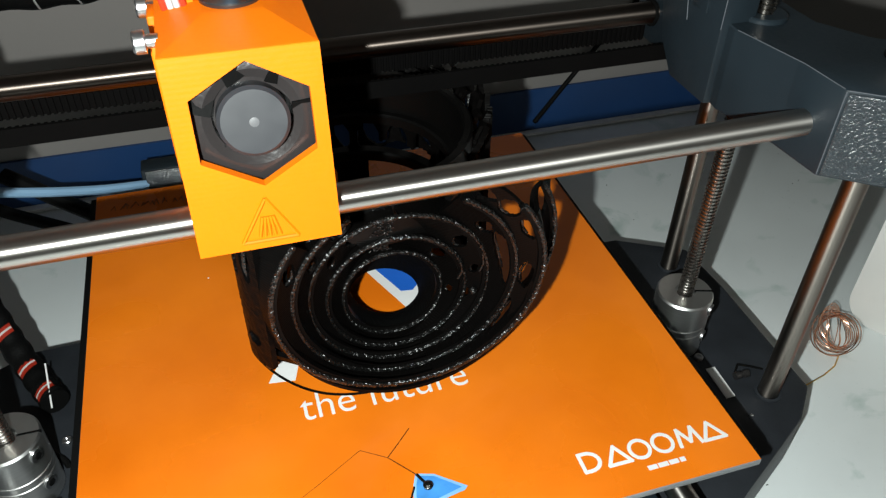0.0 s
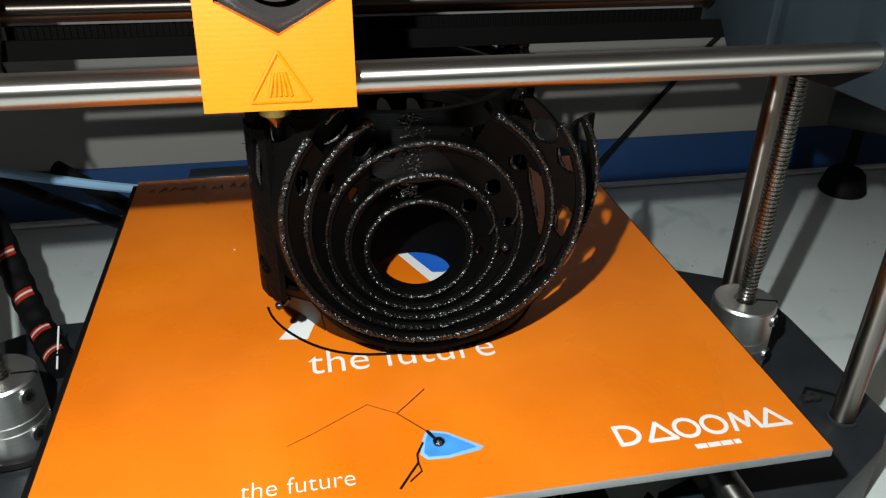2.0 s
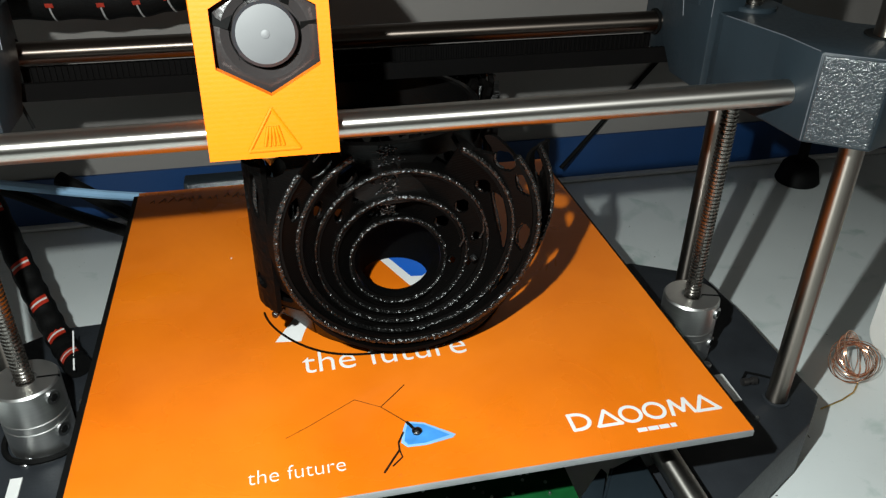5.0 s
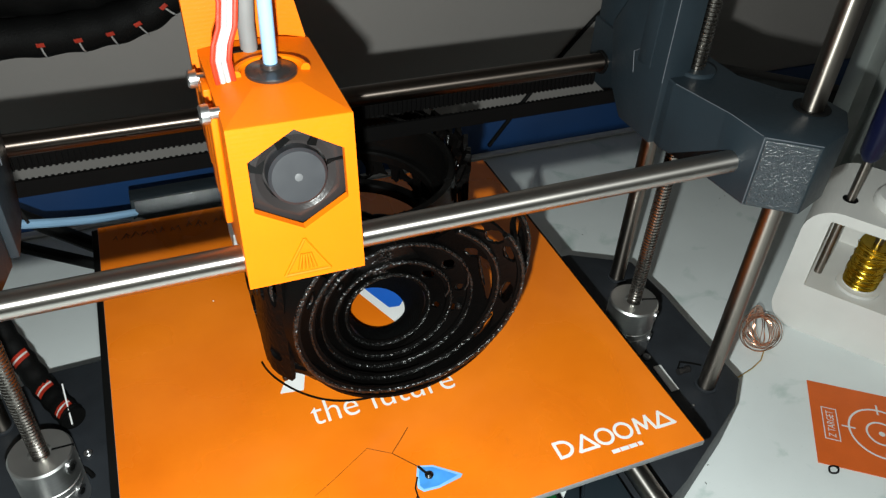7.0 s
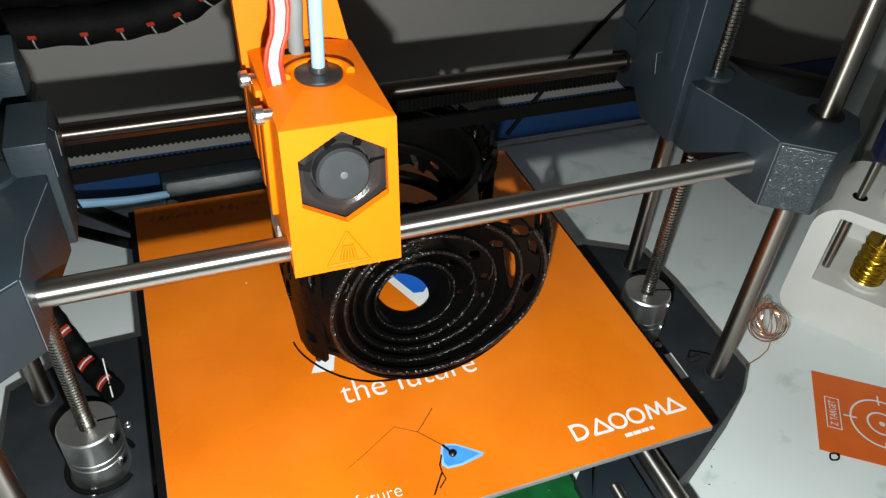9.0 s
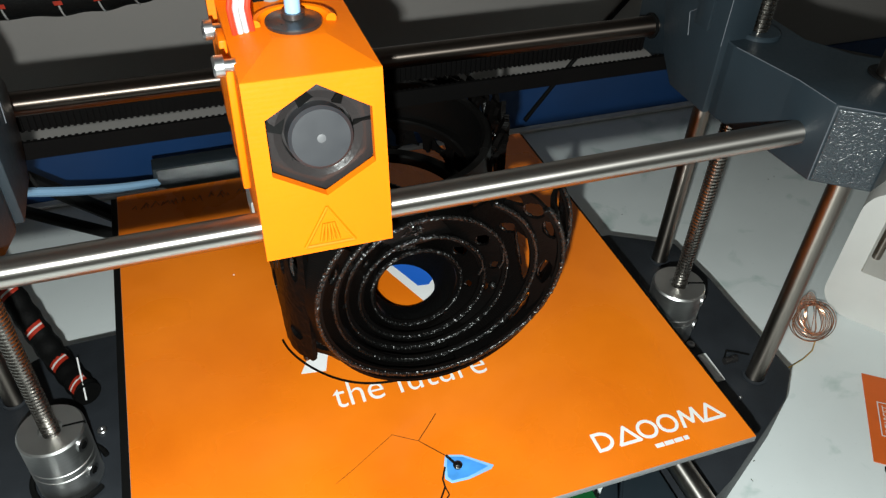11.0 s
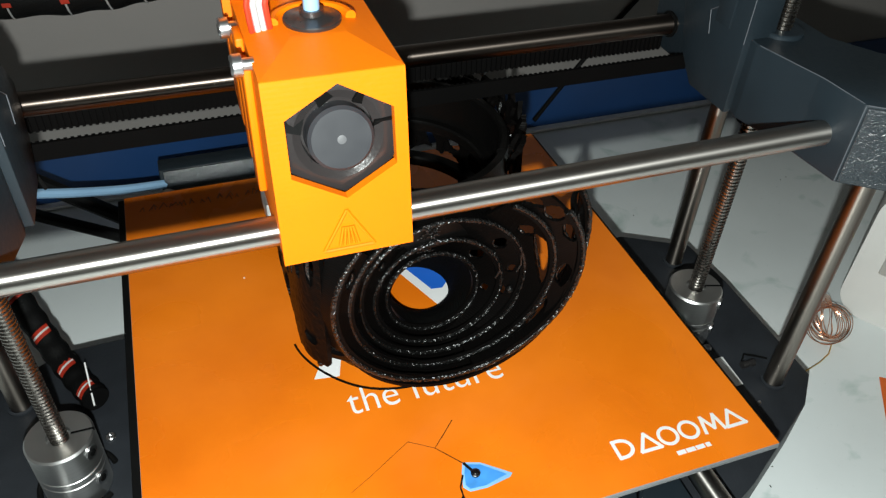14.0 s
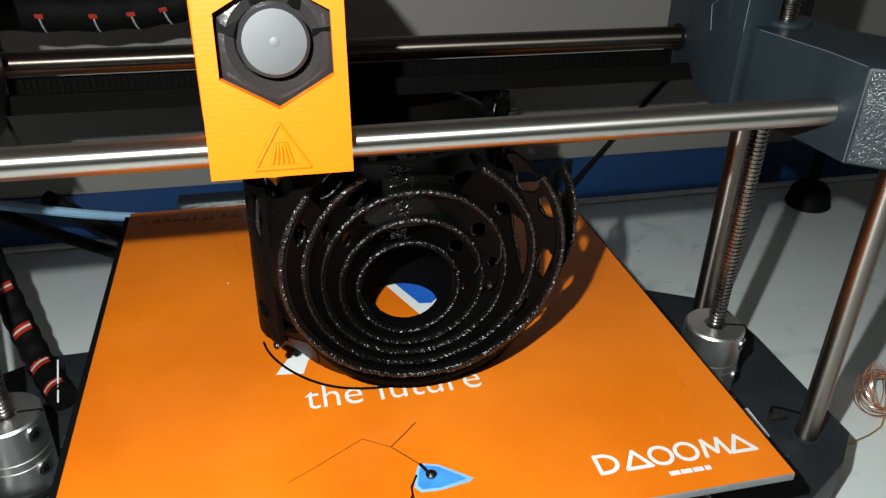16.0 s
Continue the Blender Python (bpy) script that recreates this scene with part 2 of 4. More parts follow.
def text_mesh(body, x0, x1, y0, y1, z, thick=0.1, thin=0.0):
    """Letters of the built-in font, stretched to a box."""
    cu = bpy.data.curves.new("letters", "FONT")
    cu.body, cu.size, cu.extrude, cu.offset = body, 1.0, 0.01, -thin
    tmp = bpy.data.objects.new("letters", cu)
    scene.collection.objects.link(tmp)
    bpy.context.view_layer.update()
    me = bpy.data.meshes.new_from_object(tmp.evaluated_get(bpy.context.evaluated_depsgraph_get()))
    bpy.data.objects.remove(tmp)
    xs, ys = [v.co.x for v in me.vertices], [v.co.y for v in me.vertices]
    ax, bx, ay, by = min(xs), max(xs), min(ys), max(ys)
    for v in me.vertices:
        v.co = V(x0 + (v.co.x - ax) / (bx - ax) * (x1 - x0), y0 + (v.co.y - ay) / (by - ay) * (y1 - y0), z + (thick if v.co.z > 0 else 0))
    return me


# ---- the room: table, wall, floor, ceiling ----
BELT_FRONT, BELT_REAR = 28.0, 46.5
BED_Y, BED_Z = 14.0, 72.2   # where the moving bed stands
HEAD_X = -8.0
TOP = 4.0             # height of the worktop
LIFT = 2.0            # height of the printer's base and gantry over the drawn heights

bm = bmesh.new()
box(bm, -780, 780, -520, 218, TOP - 30, TOP, 1.5)
tagged(finish("table", bm, M_TABLE), "white laminate worktop, glossy with faint grey marks", "table", kind="structure")
bm = bmesh.new()
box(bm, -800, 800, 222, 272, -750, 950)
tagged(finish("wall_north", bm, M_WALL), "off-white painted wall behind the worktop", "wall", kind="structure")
bm = bmesh.new()
box(bm, -800, 800, 220, 221.8, TOP + 3, TOP + 33)
tagged(finish("trim", bm, M_BLUE), "dark blue painted band along the wall", "trim", kind="structure")
bm = bmesh.new()
box(bm, -800, 800, 215.5, 221.6, TOP + 0.4, TOP + 2.9, 1)
tagged(finish("baseboard", bm, M_BEAD), "thin white sealing bead between worktop and wall", "trim", kind="structure")
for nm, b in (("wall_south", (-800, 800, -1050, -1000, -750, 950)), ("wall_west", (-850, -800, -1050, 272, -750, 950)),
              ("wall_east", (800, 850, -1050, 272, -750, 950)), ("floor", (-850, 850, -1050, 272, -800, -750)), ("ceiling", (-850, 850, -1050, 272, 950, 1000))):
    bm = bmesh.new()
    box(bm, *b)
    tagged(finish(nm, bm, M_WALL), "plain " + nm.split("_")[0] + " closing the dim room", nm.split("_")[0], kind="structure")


# ---- printer frame ----
def base_side(sx):
    """One side foot of the printer: a chamfered dark block with feet, screws and a bar slot."""
    th = thing("printer_base", "dark slate printed base block of the printer, resting on rubber feet", "printer base", (0, 0, LIFT), group="printer bases")
    bm = bmesh.new()
    P = [(100, 68), (137, 67), (167.5, 50), (169.2, 20), (169.2, -43), (156.5, -56), (111, -82), (78, -97), (60, -98), (60, -70), (100, -60), (112, -48), (112, -20), (100, -10)]
    P = [(x * sx, y) for x, y in P]
    prism(bm, P, 4, 31, bevel=0.8)
    part("body", bm, M_BASE, th)
    for x, y in ((125, 60), (155, 45), (150, -38), (80, -90)):
        bm = bmesh.new()
        lathe(bm, [(6, TOP - LIFT), (7, TOP - LIFT + 0.5), (7, 3.8), (5, 4.1)], (x * sx, y, 0), 16)
        part("foot", bm, M_RUBBER, th)
    for x, y, r in ((134, -16.3, 1.9), (119, 14, 1.9), (150, -39.5, 0.8), (137, -50, 0.8)):
        bm = bmesh.new()
        lathe(bm, [(r * 0.95, 31), (r, 31.3), (r, 32.0), (r * 0.8, 32.4), (r * 0.45, 32.4), (r * 0.45, 31.8)], (x * sx, y, 0), 14)
        part("screw", bm, M_SCREW, th)
    bm = bmesh.new()
    lathe(bm, [(1.6, -3.2), (1.6, -0.6), (0.9, -0.4), (0.9, 0.8), (1.7, 1.0), (1.7, 3.0)], (145 * sx, -30.8, 32.8), 12, axis="x")
    part("bolt", bm, M_FITTING, th, "small dark bolt")
    bm = bmesh.new()
    sweep(bm, [Vector((x * sx, y, z)) for x, y, z in ((143, -29, 33), (146, -26, 33.5), (151, -27.5, 32.5), (156, -30, 31.8))], 0.5, 6)
    part("thin_wire", bm, M_RUBBER, th)
    bm = bmesh.new()
    prism(bm, [(x * sx, y) for x, y in ((133.5, -23), (137.5, -23), (137, -39), (133, -39))], 31, 31.6)
    part("sticker", bm, M_WHITE, th, "small white sticker")
    return th


base_side(1)
base_side(-1)


def smooth_upright(x, y):
    th = thing("upright_rod", "ground steel upright guide rod standing in the printer base", "rod", (x, y, 31 + LIFT), group="upright rods")
    bm = bmesh.new()
    lathe(bm, [(3.6, 0), (4.0, 0.5), (4.0, 330), (3.6, 330.5)], seg=28)
    part("rod", bm, M_STEELZ, th)
    bm = bmesh.new()
    lathe(bm, [(5.4, 0), (5.4, 0.8), (4.3, 1.0), (4.1, 0.2)], seg=28)
    part("socket", bm, M_BASE, th)


for side_x in (1, -1):
    smooth_upright(151 * side_x, -41)
    smooth_upright(152.5 * side_x, 41)


def lead_screw(x, y, turn):
    th = thing("lead_screw", "threaded steel lead screw held in an aluminium coupling", "lead screw", (x, y, 31 + LIFT), group="lead screws")
    bm = bmesh.new()
    prof = []
    z = 27.0
    while z < 330:
        prof += [(2.6, z), (3.15, z + 0.4), (3.15, z + 0.8), (2.6, z + 1.2)]
        z += 1.6
    lathe(bm, prof, seg=18)
    part("screw", bm, M_THREAD, th)
    bm = bmesh.new()
    lathe(bm, [(11.0, 0), (11.5, 0.6), (11.5, 12.0), (11.2, 12.2), (11.2, 12.6), (11.5, 12.8), (11.5, 15.4), (11.2, 15.6), (11.2, 16.0), (11.5, 16.2), (11.5, 28.2), (10.9, 29), (4.2, 29), (4.0, 27)], seg=40)
    cp = part("coupling", bm, M_ALU, th, "turned aluminium coupling")
    bm = bmesh.new()
    box(bm, 4.0, 11.6, -0.4, 0.4, 28.2, 29.15)
    for v in bm.verts:
        v.co = Matrix.Rotation(turn + 0.6, 3, "Z") @ v.co
    part("slit", bm, M_DARK, cp)
    for h in (24.5, 9.5):
        bm = bmesh.new()
        d = Vector((math.cos(turn), math.sin(turn), 0))
        p = d * 6.9
        sweep(bm, [p + Vector((0, 0, h)), p + d * 5.2 + Vector((0, 0, h))], 2.6, 16)
        hole = part("set_screw", bm, M_SCREW, cp)
        bm = bmesh.new()
        sweep(bm, [p + d * 5.0 + Vector((0, 0, h)), p + d * 5.5 + Vector((0, 0, h))], 1.5, 6)
        part("socket", bm, M_DARK, cp)


lead_screw(128.5, -3.5, -0.9)
lead_screw(-130, -4, -0.6)


def cross_rod(y, mt):
    th = thing("cross_rod", "polished steel guide rod carrying the print head", "rod", (0, 0, LIFT), group="cross rods")
    bm = bmesh.new()
    lathe(bm, [(3.6, -126), (4.0, -125.5), (4.0, 126.5), (3.6, 127)], (0, y, 162), 32, axis="x")
    part("rod", bm, mt, th)


cross_rod(-42, M_STEEL)
# same rod, with the shade it lies in painted into the steel
cross_rod(42, M_STEELSHADE)


def bracket(sx):
    """The carriage that slides on the uprights and holds the ends of the cross rods."""
    th = thing("axis_bracket", "slate grey printed bracket holding rods and lead screw", "bracket", (0, 0, LIFT), group="axis brackets")
    def m(P):
        return [(x * sx, y) for x, y in P]
    bm = bmesh.new()
    prism(bm, m([(120.5, -52.5), (136, -64), (152, -58), (162, -47), (161, -33), (150, -27), (141, -12), (141, 12), (150, 24), (163, 29), (163, 50), (153, 55), (119, 55), (117, 10), (114, -10), (119.5, -34)]), 150, 177.5, bevel=0.7)
    part("body", bm, M_SLATE, th)
    bm = bmesh.new()
    tall = [(32, 184), (20, 204), (4, 232), (-2, 236), (-6, 232)] if sx > 0 else [(30, 176), (20, 188), (-6, 188)]
    prism(bm, [(-6, 150), (16, 150), (25, 160)] + tall, 112 * sx, 124 * sx, axis="x", bevel=0.7)
    part("tower", bm, M_SLATE, th)
    bm = bmesh.new()
    prism(bm, [(34, 150), (54, 150), (54, 186), (44, 200), (36, 194)], 120 * sx, 130 * sx, axis="x", bevel=0.6)
    part("rear_cheek", bm, M_SLATE, th)
    bm = bmesh.new()
    prism(bm, [(121.2 * sx, -53.0), (135.4 * sx, -63.5), (135.2 * sx, -63.9), (121.0 * sx, -53.4)], 150.8, 176.7)
    # the torn print surface: a fine uneven skin over the face
    rg = random.Random(31)
    skin = []
    for i in range(41 if sx > 0 else 0):
        row = []
        for j in range(59):
            rim = i in (0, 40) or j in (0, 58)
            out = 0.26 if rim else 0.4 + rg.uniform(-0.08, 0.08)
            f = 0.005 + 0.99 * i / 40
            row.append(bm.verts.new(V((121.1 + 14.2 * f - 0.59 * out) * sx, -53.2 - 10.5 * f - 0.81 * out, 151.0 + 25.5 * j / 58)))
        skin.append(row)
    for i in range(40 if sx > 0 else 0):
        for j in range(58):
            bm.faces.new((skin[i][j], skin[i + 1][j], skin[i + 1][j + 1], skin[i][j + 1]))
    finish("front_face", bm, M_GLITTER if sx > 0 else M_SLATE, th, "sparkling rough front face" if sx > 0 else "plain slate front face", smooth=False)
    if sx < 0:
        bm = bmesh.new()
        lathe(bm, [(0.5, 153), (1.6, 154), (1.6, 157), (0.4, 161)], (-116.5, 26, 0), 12)
        part("tip", bm, M_CARD, th, "small orange tip")
        bm = bmesh.new()
        sweep(bm, [Vector((-116.5, 26, 154)), Vector((-114.5, 25, 149)), Vector((-112.5, 24, 142))], 0.6, 6)
        part("thin_wire", bm, M_RUBBER, th)
    for pts in ([(120.6, -52.7, 150.6), (120.6, -52.7, 177)], [(135.6, -63.9, 177.4), (121, -53.0, 177.4)], [(120.4, -52, 177.6), (119.6, -36, 177.6), (114.4, -11, 177.6)], [(111.8, -6.2, 176), (111.8, -6.2, 228 if sx > 0 else 186)], [(111.7, 12, 172), (111.7, 14, 180), (111.7, 4, 187)]):
        bm = bmesh.new()
        sweep(bm, [Vector((x * sx, y, z)) for x, y, z in pts], 0.16, 5)
        part("layer_seam", bm, M_SEAM, th)
    if sx > 0:
        bm = bmesh.new()
        prism(bm, [(2, 178), (10, 178), (10, 216), (2, 204)], 111, 112.3, axis="x", bevel=0.3)
        part("belt_cheek", bm, M_SLATE, th)
    for x, y in ((151, -41), (152.5, 41)):
        bm = bmesh.new()
        lathe(bm, [(4.3, 176.5), (6.6, 176.7), (6.6, 178.0), (6.0, 178.2), (4.5, 177.7)], (x * sx, y, 0), 28)
        part("bearing", bm, M_DARK, th)
    bm = bmesh.new()
    lathe(bm, [(3.6, 177.2), (7.5, 177.5), (7.5, 178.6), (7, 179), (3.8, 179)], (128.5 if sx > 0 else -130, -3.5 if sx > 0 else -4, 0), 28)
    part("nut", bm, M_SLATE, th)
    for y in (-42, 42):
        bm = bmesh.new()
        lathe(bm, [(4.1, 0), (5.0, 0), (5.0, 0.8 * sx), (4.3, 1.0 * sx)], (122.8 * sx if y < 0 else 116.4 * sx, y, 162), 24, axis="x")
        part("rod_socket", bm, M_DARK, th)
    return th


bracket(1)
bracket(-1)


def belt(y, back):
    th = thing("drive_belt", "black toothed drive belt stretched between the brackets", "belt", (0, 0, LIFT), group="drive belts")
    bm = bmesh.new()
    box(bm, -118, 118, y - 0.6, y + 0.6, 150, 156)
    part("band", bm, M_BELT, th)
    bm = bmesh.new()
    for k in range(118):
        x = -118 + 2 * k
        box(bm, x, x + 1.0, y + 0.6 if back else y - 1.5, y + 1.5 if back else y - 0.6, 150, 155.9)
    tagged(part("teeth", bm, M_BELT, th), kind="stuff")


belt(BELT_FRONT, True)
belt(BELT_REAR, False)


# ---- the bed ----
bed = thing("print_bed", "orange heated bed plate with white lettering and scratches", "print bed", (0, BED_Y, BED_Z))
W, L = 102.5, 103.4
bm = bmesh.new()
box(bm, -W, W, -L, L, -2.8, -0.25, 0.3)
part("plate", bm, M_GREYEDGE, bed, "grey plate edge under the film")
bm = bmesh.new()
box(bm, -W + 0.2, W - 0.2, -L + 0.3, L - 0.3, -0.25, 0.0)
part("film", bm, M_BED, bed, "glossy orange print film")
bm = bmesh.new()
box(bm, -W - 3.2, W + 3.2, -L + 6, L + 3, -8, -3.0, 0.4)
part("heater_board", bm, M_DARK, bed)
for x in (-95, 95):
    for y in (-60, 60):
        bm = bmesh.new()
        lathe(bm, [(7, -26), (8, -25), (8, -9), (7, -8)], (x * 0.86, y, 0), 18)
        part("bearing_block", bm, M_BASE, bed)
# printed marks on the film
me = text_mesh("the future", -33.4, 24.0, -47.8, -36.8, 0.02, thin=0.006)
me.materials.append(M_INK)
ob = tagged(new("lettering", me), "white printed words")
ob.parent = bed
me = text_mesh("the future", -52.0, -23.9, -93.6, -88.4, 0.02, thin=0.016)
me.materials.append(M_INK)
ob = tagged(new("lettering", me), "small white printed words")
ob.parent = bed
marks = [
    ("mark", [(-42, -28.4), (-33, -29.6), (-31, -23), (-16, 5), (-21, 10)], M_INK),
    ("mark", [(-1.1, 29), (4.7, 14.8), (14.1, -8.0), (21.1, -25), (31, -25), (31, 12), (14, 30)], M_INK),
]
for nm, P, mt in marks:
    bm = bmesh.new()
    flat(bm, P, 0.02, 0.05)
    part(nm, bm, mt, bed)
bm = bmesh.new()
flat(bm, [(3.2, 28), (6.3, 20.5), (13.3, 4.3), (17.8, 3.7), (22, 8), (22, 28)], 0.08, 0.05)
part("mark", bm, M_BLUEINK, bed, "blue printed field")
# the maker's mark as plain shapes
y0, y1 = -92.6, -85.2


def logo_stroke(name, pts, half=0.62, closed=False):
    """A bent stroke of even width lying on the film."""
    bm = bmesh.new()
    P = [Vector(p) for p in pts]
    pairs = list(zip(P, P[1:] + ([P[0]] if closed else [])))
    for k, (a, b) in enumerate(pairs[:len(P) if closed else len(P) - 1]):
        d = (b - a).normalized() * half
        n = Vector((-d.y, d.x))
        flat(bm, [tuple(a - n - d * 0.7), tuple(b - n + d * 0.7), tuple(b + n + d * 0.7), tuple(a + n - d * 0.7)], 0.02 + 0.012 * k, 0.08)
    part(name, bm, M_INK, bed)


ym, yr = (y0 + y1) / 2, (y1 - y0) / 2 - 0.5
logo_stroke("logo_shape", [(47.2, ym - yr)] + [(49.2 + 3.9 * math.cos(a), ym + yr * math.sin(a)) for a in [math.pi * (k / 12 - 0.5) for k in range(13)]] + [(47.2, ym + yr)], closed=True)
for x in (55.4, 89.2):
    logo_stroke("logo_shape", [(x, y0 + 0.5), (x + 3.9, y1 - 0.5), (x + 7.6, y0 + 0.5)], closed=True)
for cx in (67.2, 75.4):
    bm = bmesh.new()
    ring_flat(bm, cx, ym, 2.7, 3.9, 0.02, a0=0.0, a1=2 * math.pi)
    part("logo_shape", bm, M_INK, bed)
logo_stroke("logo_shape", [(80.6, y0 + 0.5), (82.0, y1 - 0.5), (84.6, y0 + 1.6), (87.0, y1 - 0.5), (88.2, y0 + 0.5)])
for x0, x1 in ((66.4, 69.6), (70.0, 73.4), (73.8, 77.0), (77.6, 79.4)):
    bm = bmesh.new()
    flat(bm, [(x0, -97.0), (x1, -97.0), (x1, -95.4), (x0, -95.4)], 0.02)
    part("small_bar", bm, M_INK, bed)
rs = random.Random(4)
for k in range(13):
    x = -96 + 4.2 * k
    bm = bmesh.new()
    for stroke in range(rs.choice((1, 2, 2))):
        a = Vector((x + rs.uniform(-0.5, 1.5), 90.4 + rs.uniform(-0.6, 1.0), 0.05))
        b = a + Vector((rs.uniform(0.6, 2.6), rs.uniform(2.2, 4.6), 0))
        c = b + Vector((rs.uniform(0.2, 1.5), rs.uniform(-4.5, -1.5), 0))
        sweep(bm, [a, b, c], 0.3, 4, radii=[0.2, 0.4, 0.22])
    part("smudge_stroke", bm, M_SMUDGE, bed)
# blue tape scrap, burr and scratches
bm = bmesh.new()
flat(bm, [(-3.4, -77.4), (2, -79.1), (10.7, -86.0), (9.4, -87.2), (1, -88.6), (-4.8, -88.3), (-6.4, -86.2), (-5, -81)], 0.02, 0.06)
part("tape_edge", bm, M_TAPE_EDGE, bed)
bm = bmesh.new()
flat(bm, [(-2.9, -78.4), (1.8, -79.9), (8.8, -85.9), (0.8, -87.7), (-4.4, -87.4), (-5.3, -85.6), (-4.2, -81.4)], 0.1, 0.06)
part("blue_patch", bm, M_TAPE, bed, "torn scrap of blue tape")


def hair(pts, r, name="filament_thread"):
    bm = bmesh.new()
    sweep(bm, [Vector((x, y, 0.15)) for x, y in pts], r, 6)
    part(name, bm, M_RUBBER, bed)


hair([(-40.5, -77.2), (-33, -73.2), (-25, -68.4), (-18, -64.3)], 0.065)
hair([(-18, -64.3), (-10.2, -69.4)], 0.07)
hair([(-1.0, -60.4), (-5.6, -65), (-10.2, -69.4), (-6.4, -74), (-3.0, -78.2)], 0.14)
hair([(-3.2, -77.9), (-2.2, -80), (-0.9, -82.6)], 0.5)
hair([(-5.0, -82), (-7.2, -86), (-7.4, -89), (-10.0, -92.5), (-13.2, -97)], 0.32)
hair([(-7.4, -89), (-7.0, -92), (-10.4, -95)], 0.25)
bm = bmesh.new()
lathe(bm, [(0.5, 0.1), (1.5, 0.2), (1.6, 0.9), (0.9, 1.5), (0.3, 1.6)], (-0.9, -82.8, 0), 14)
part("burr", bm, M_EDGE, bed)
bm = bmesh.new()
sk = []
for k in range(41):
    a = math.radians(186 + 160 * k / 40)
    sk.append(Vector((0.9 + 46.5 * math.cos(a), -6.0 + 37.5 * math.sin(a) * (1.0 + 0.03 * math.sin(5 * a)), 0.35)))
sweep(bm, sk, 0.42, 8)
part("skirt_line", bm, M_PRINT, bed, "thin black plastic outline on the film")
bm = bmesh.new()
lathe(bm, [(0.3, 0.02), (0.35, 0.2), (0.1, 0.3)], (-58, 33, 0), 8)
part("speck", bm, M_WHITE, bed, "tiny pale speck")


# ---- the printed sculpture on the bed ----
sculpt = thing("printed_sculpture", "glossy black lattice print of nested rings standing on the orange bed", "3d print", (-4.3, BED_Y, BED_Z + 0.1))
CX = 8.3


def lace(name, pos, keep, nu, nv, thick, mat=None, close=False, rough=0.0):
    """A perforated sheet: a grid over (u, v) in 0..1 without the cells that keep() refuses, given a thickness."""
    bm = bmesh.new()
    grid = [[bm.verts.new(Vector(pos(i / nu, j / nv)) * 0.001) for j in range(nv + 1)] for i in range(nu if close else nu + 1)]
    n = len(grid)
    for i in range(nu):
        for j in range(nv):
            if keep((i + 0.5) / nu, (j + 0.5) / nv):
                bm.faces.new((grid[i][j], grid[(i + 1) % n][j], grid[(i + 1) % n][j + 1], grid[i][j + 1]))
    loose = [v for v in bm.verts if not v.link_faces]
    bmesh.ops.delete(bm, geom=loose, context="VERTS")
    bmesh.ops.recalc_face_normals(bm, faces=bm.faces)
    edge = [v for v in bm.verts if v.is_boundary]
    for _ in range(3):
        bmesh.ops.smooth_vert(bm, verts=edge, factor=0.5, use_axis_x=True, use_axis_y=True, use_axis_z=True)
    bm.normal_update()
    if rough:
        for v in bm.verts:
            v.co += noise.noise_vector(v.co * 700) * rough * 0.001
    back = {v: bm.verts.new(v.co - v.normal * thick * 0.001) for v in list(bm.verts)}
    rim = [(e.verts[0], e.verts[1]) for e in bm.edges if len(e.link_faces) == 1]
    for f in list(bm.faces):
        bm.faces.new([back[v] for v in reversed(f.verts)])
    for p, q in rim:
        bm.faces.new((p, q, back[q], back[p]))
    return part(name, bm, mat or M_PRINT, sculpt)


def hollow(cx, cy, r0, r1, z0, z1, a0=0.0, a1=2 * math.pi, seg=72):
    bm = bmesh.new()
    whole = a1 - a0 > 6.28
    n = int(seg * (a1 - a0) / 6.2832)
    rows = []
    b = min(0.8, (r1 - r0) * 0.3)
    for k in range(n if whole else n + 1):
        a = a0 + (a1 - a0) * k / n
        c, s = math.cos(a), math.sin(a)
        rows.append([bm.verts.new(V(cx + r * c, cy + r * s, h)) for r, h in ((r0, z0), (r1, z0), (r1, z1 - b), (r1 - b, z1), (r0 + b, z1), (r0, z1 - b))])
    for k in range(n):
        a, c = rows[k], rows[(k + 1) % len(rows)]
        for i in range(6):
            bm.faces.new((a[i], c[i], c[(i + 1) % 6], a[(i + 1) % 6]))
    if not whole:
        bm.faces.new(rows[0])
        bm.faces.new(rows[-1][::-1])
    return bm


# vertical throat with its inner ledges
TX, TY = 5.0, 12.0
part("throat", hollow(TX, TY, 36.5, 40, 54, 73, math.radians(-35), math.radians(215)), M_GLOSS, sculpt)


def throat_front(u, v):
    a = math.radians(213 + 114 * u)
    return (TX + 40 * math.cos(a), TY + 40 * math.sin(a), 30 + 43 * v)


def throat_keep(u, v):
    x, y, z = throat_front(u, v)
    if z < 51:
        return False
    for cx, cz, rx, rz in ((-9.5, 61, 5.5, 4.5), (25, 61, 6, 4.5), (-7, 50, 4.5, 3), (27, 50, 4, 3), (-12, 41, 4, 3)):
        if ((x - cx) / rx) ** 2 + ((z - cz) / rz) ** 2 < 1:
            return False
    return True


lace("throat_front", throat_front, throat_keep, 130, 50, 2.6, mat=M_GLOSS)
part("ledge", hollow(TX, TY + 1, 32.5, 37.5, 53, 57, math.radians(-20), math.radians(200)), M_GLOSS, sculpt)
part("ledge", hollow(TX, TY + 1, 32.0, 37.5, 36.5, 40.5, math.radians(-20), math.radians(200)), M_GLOSS, sculpt)
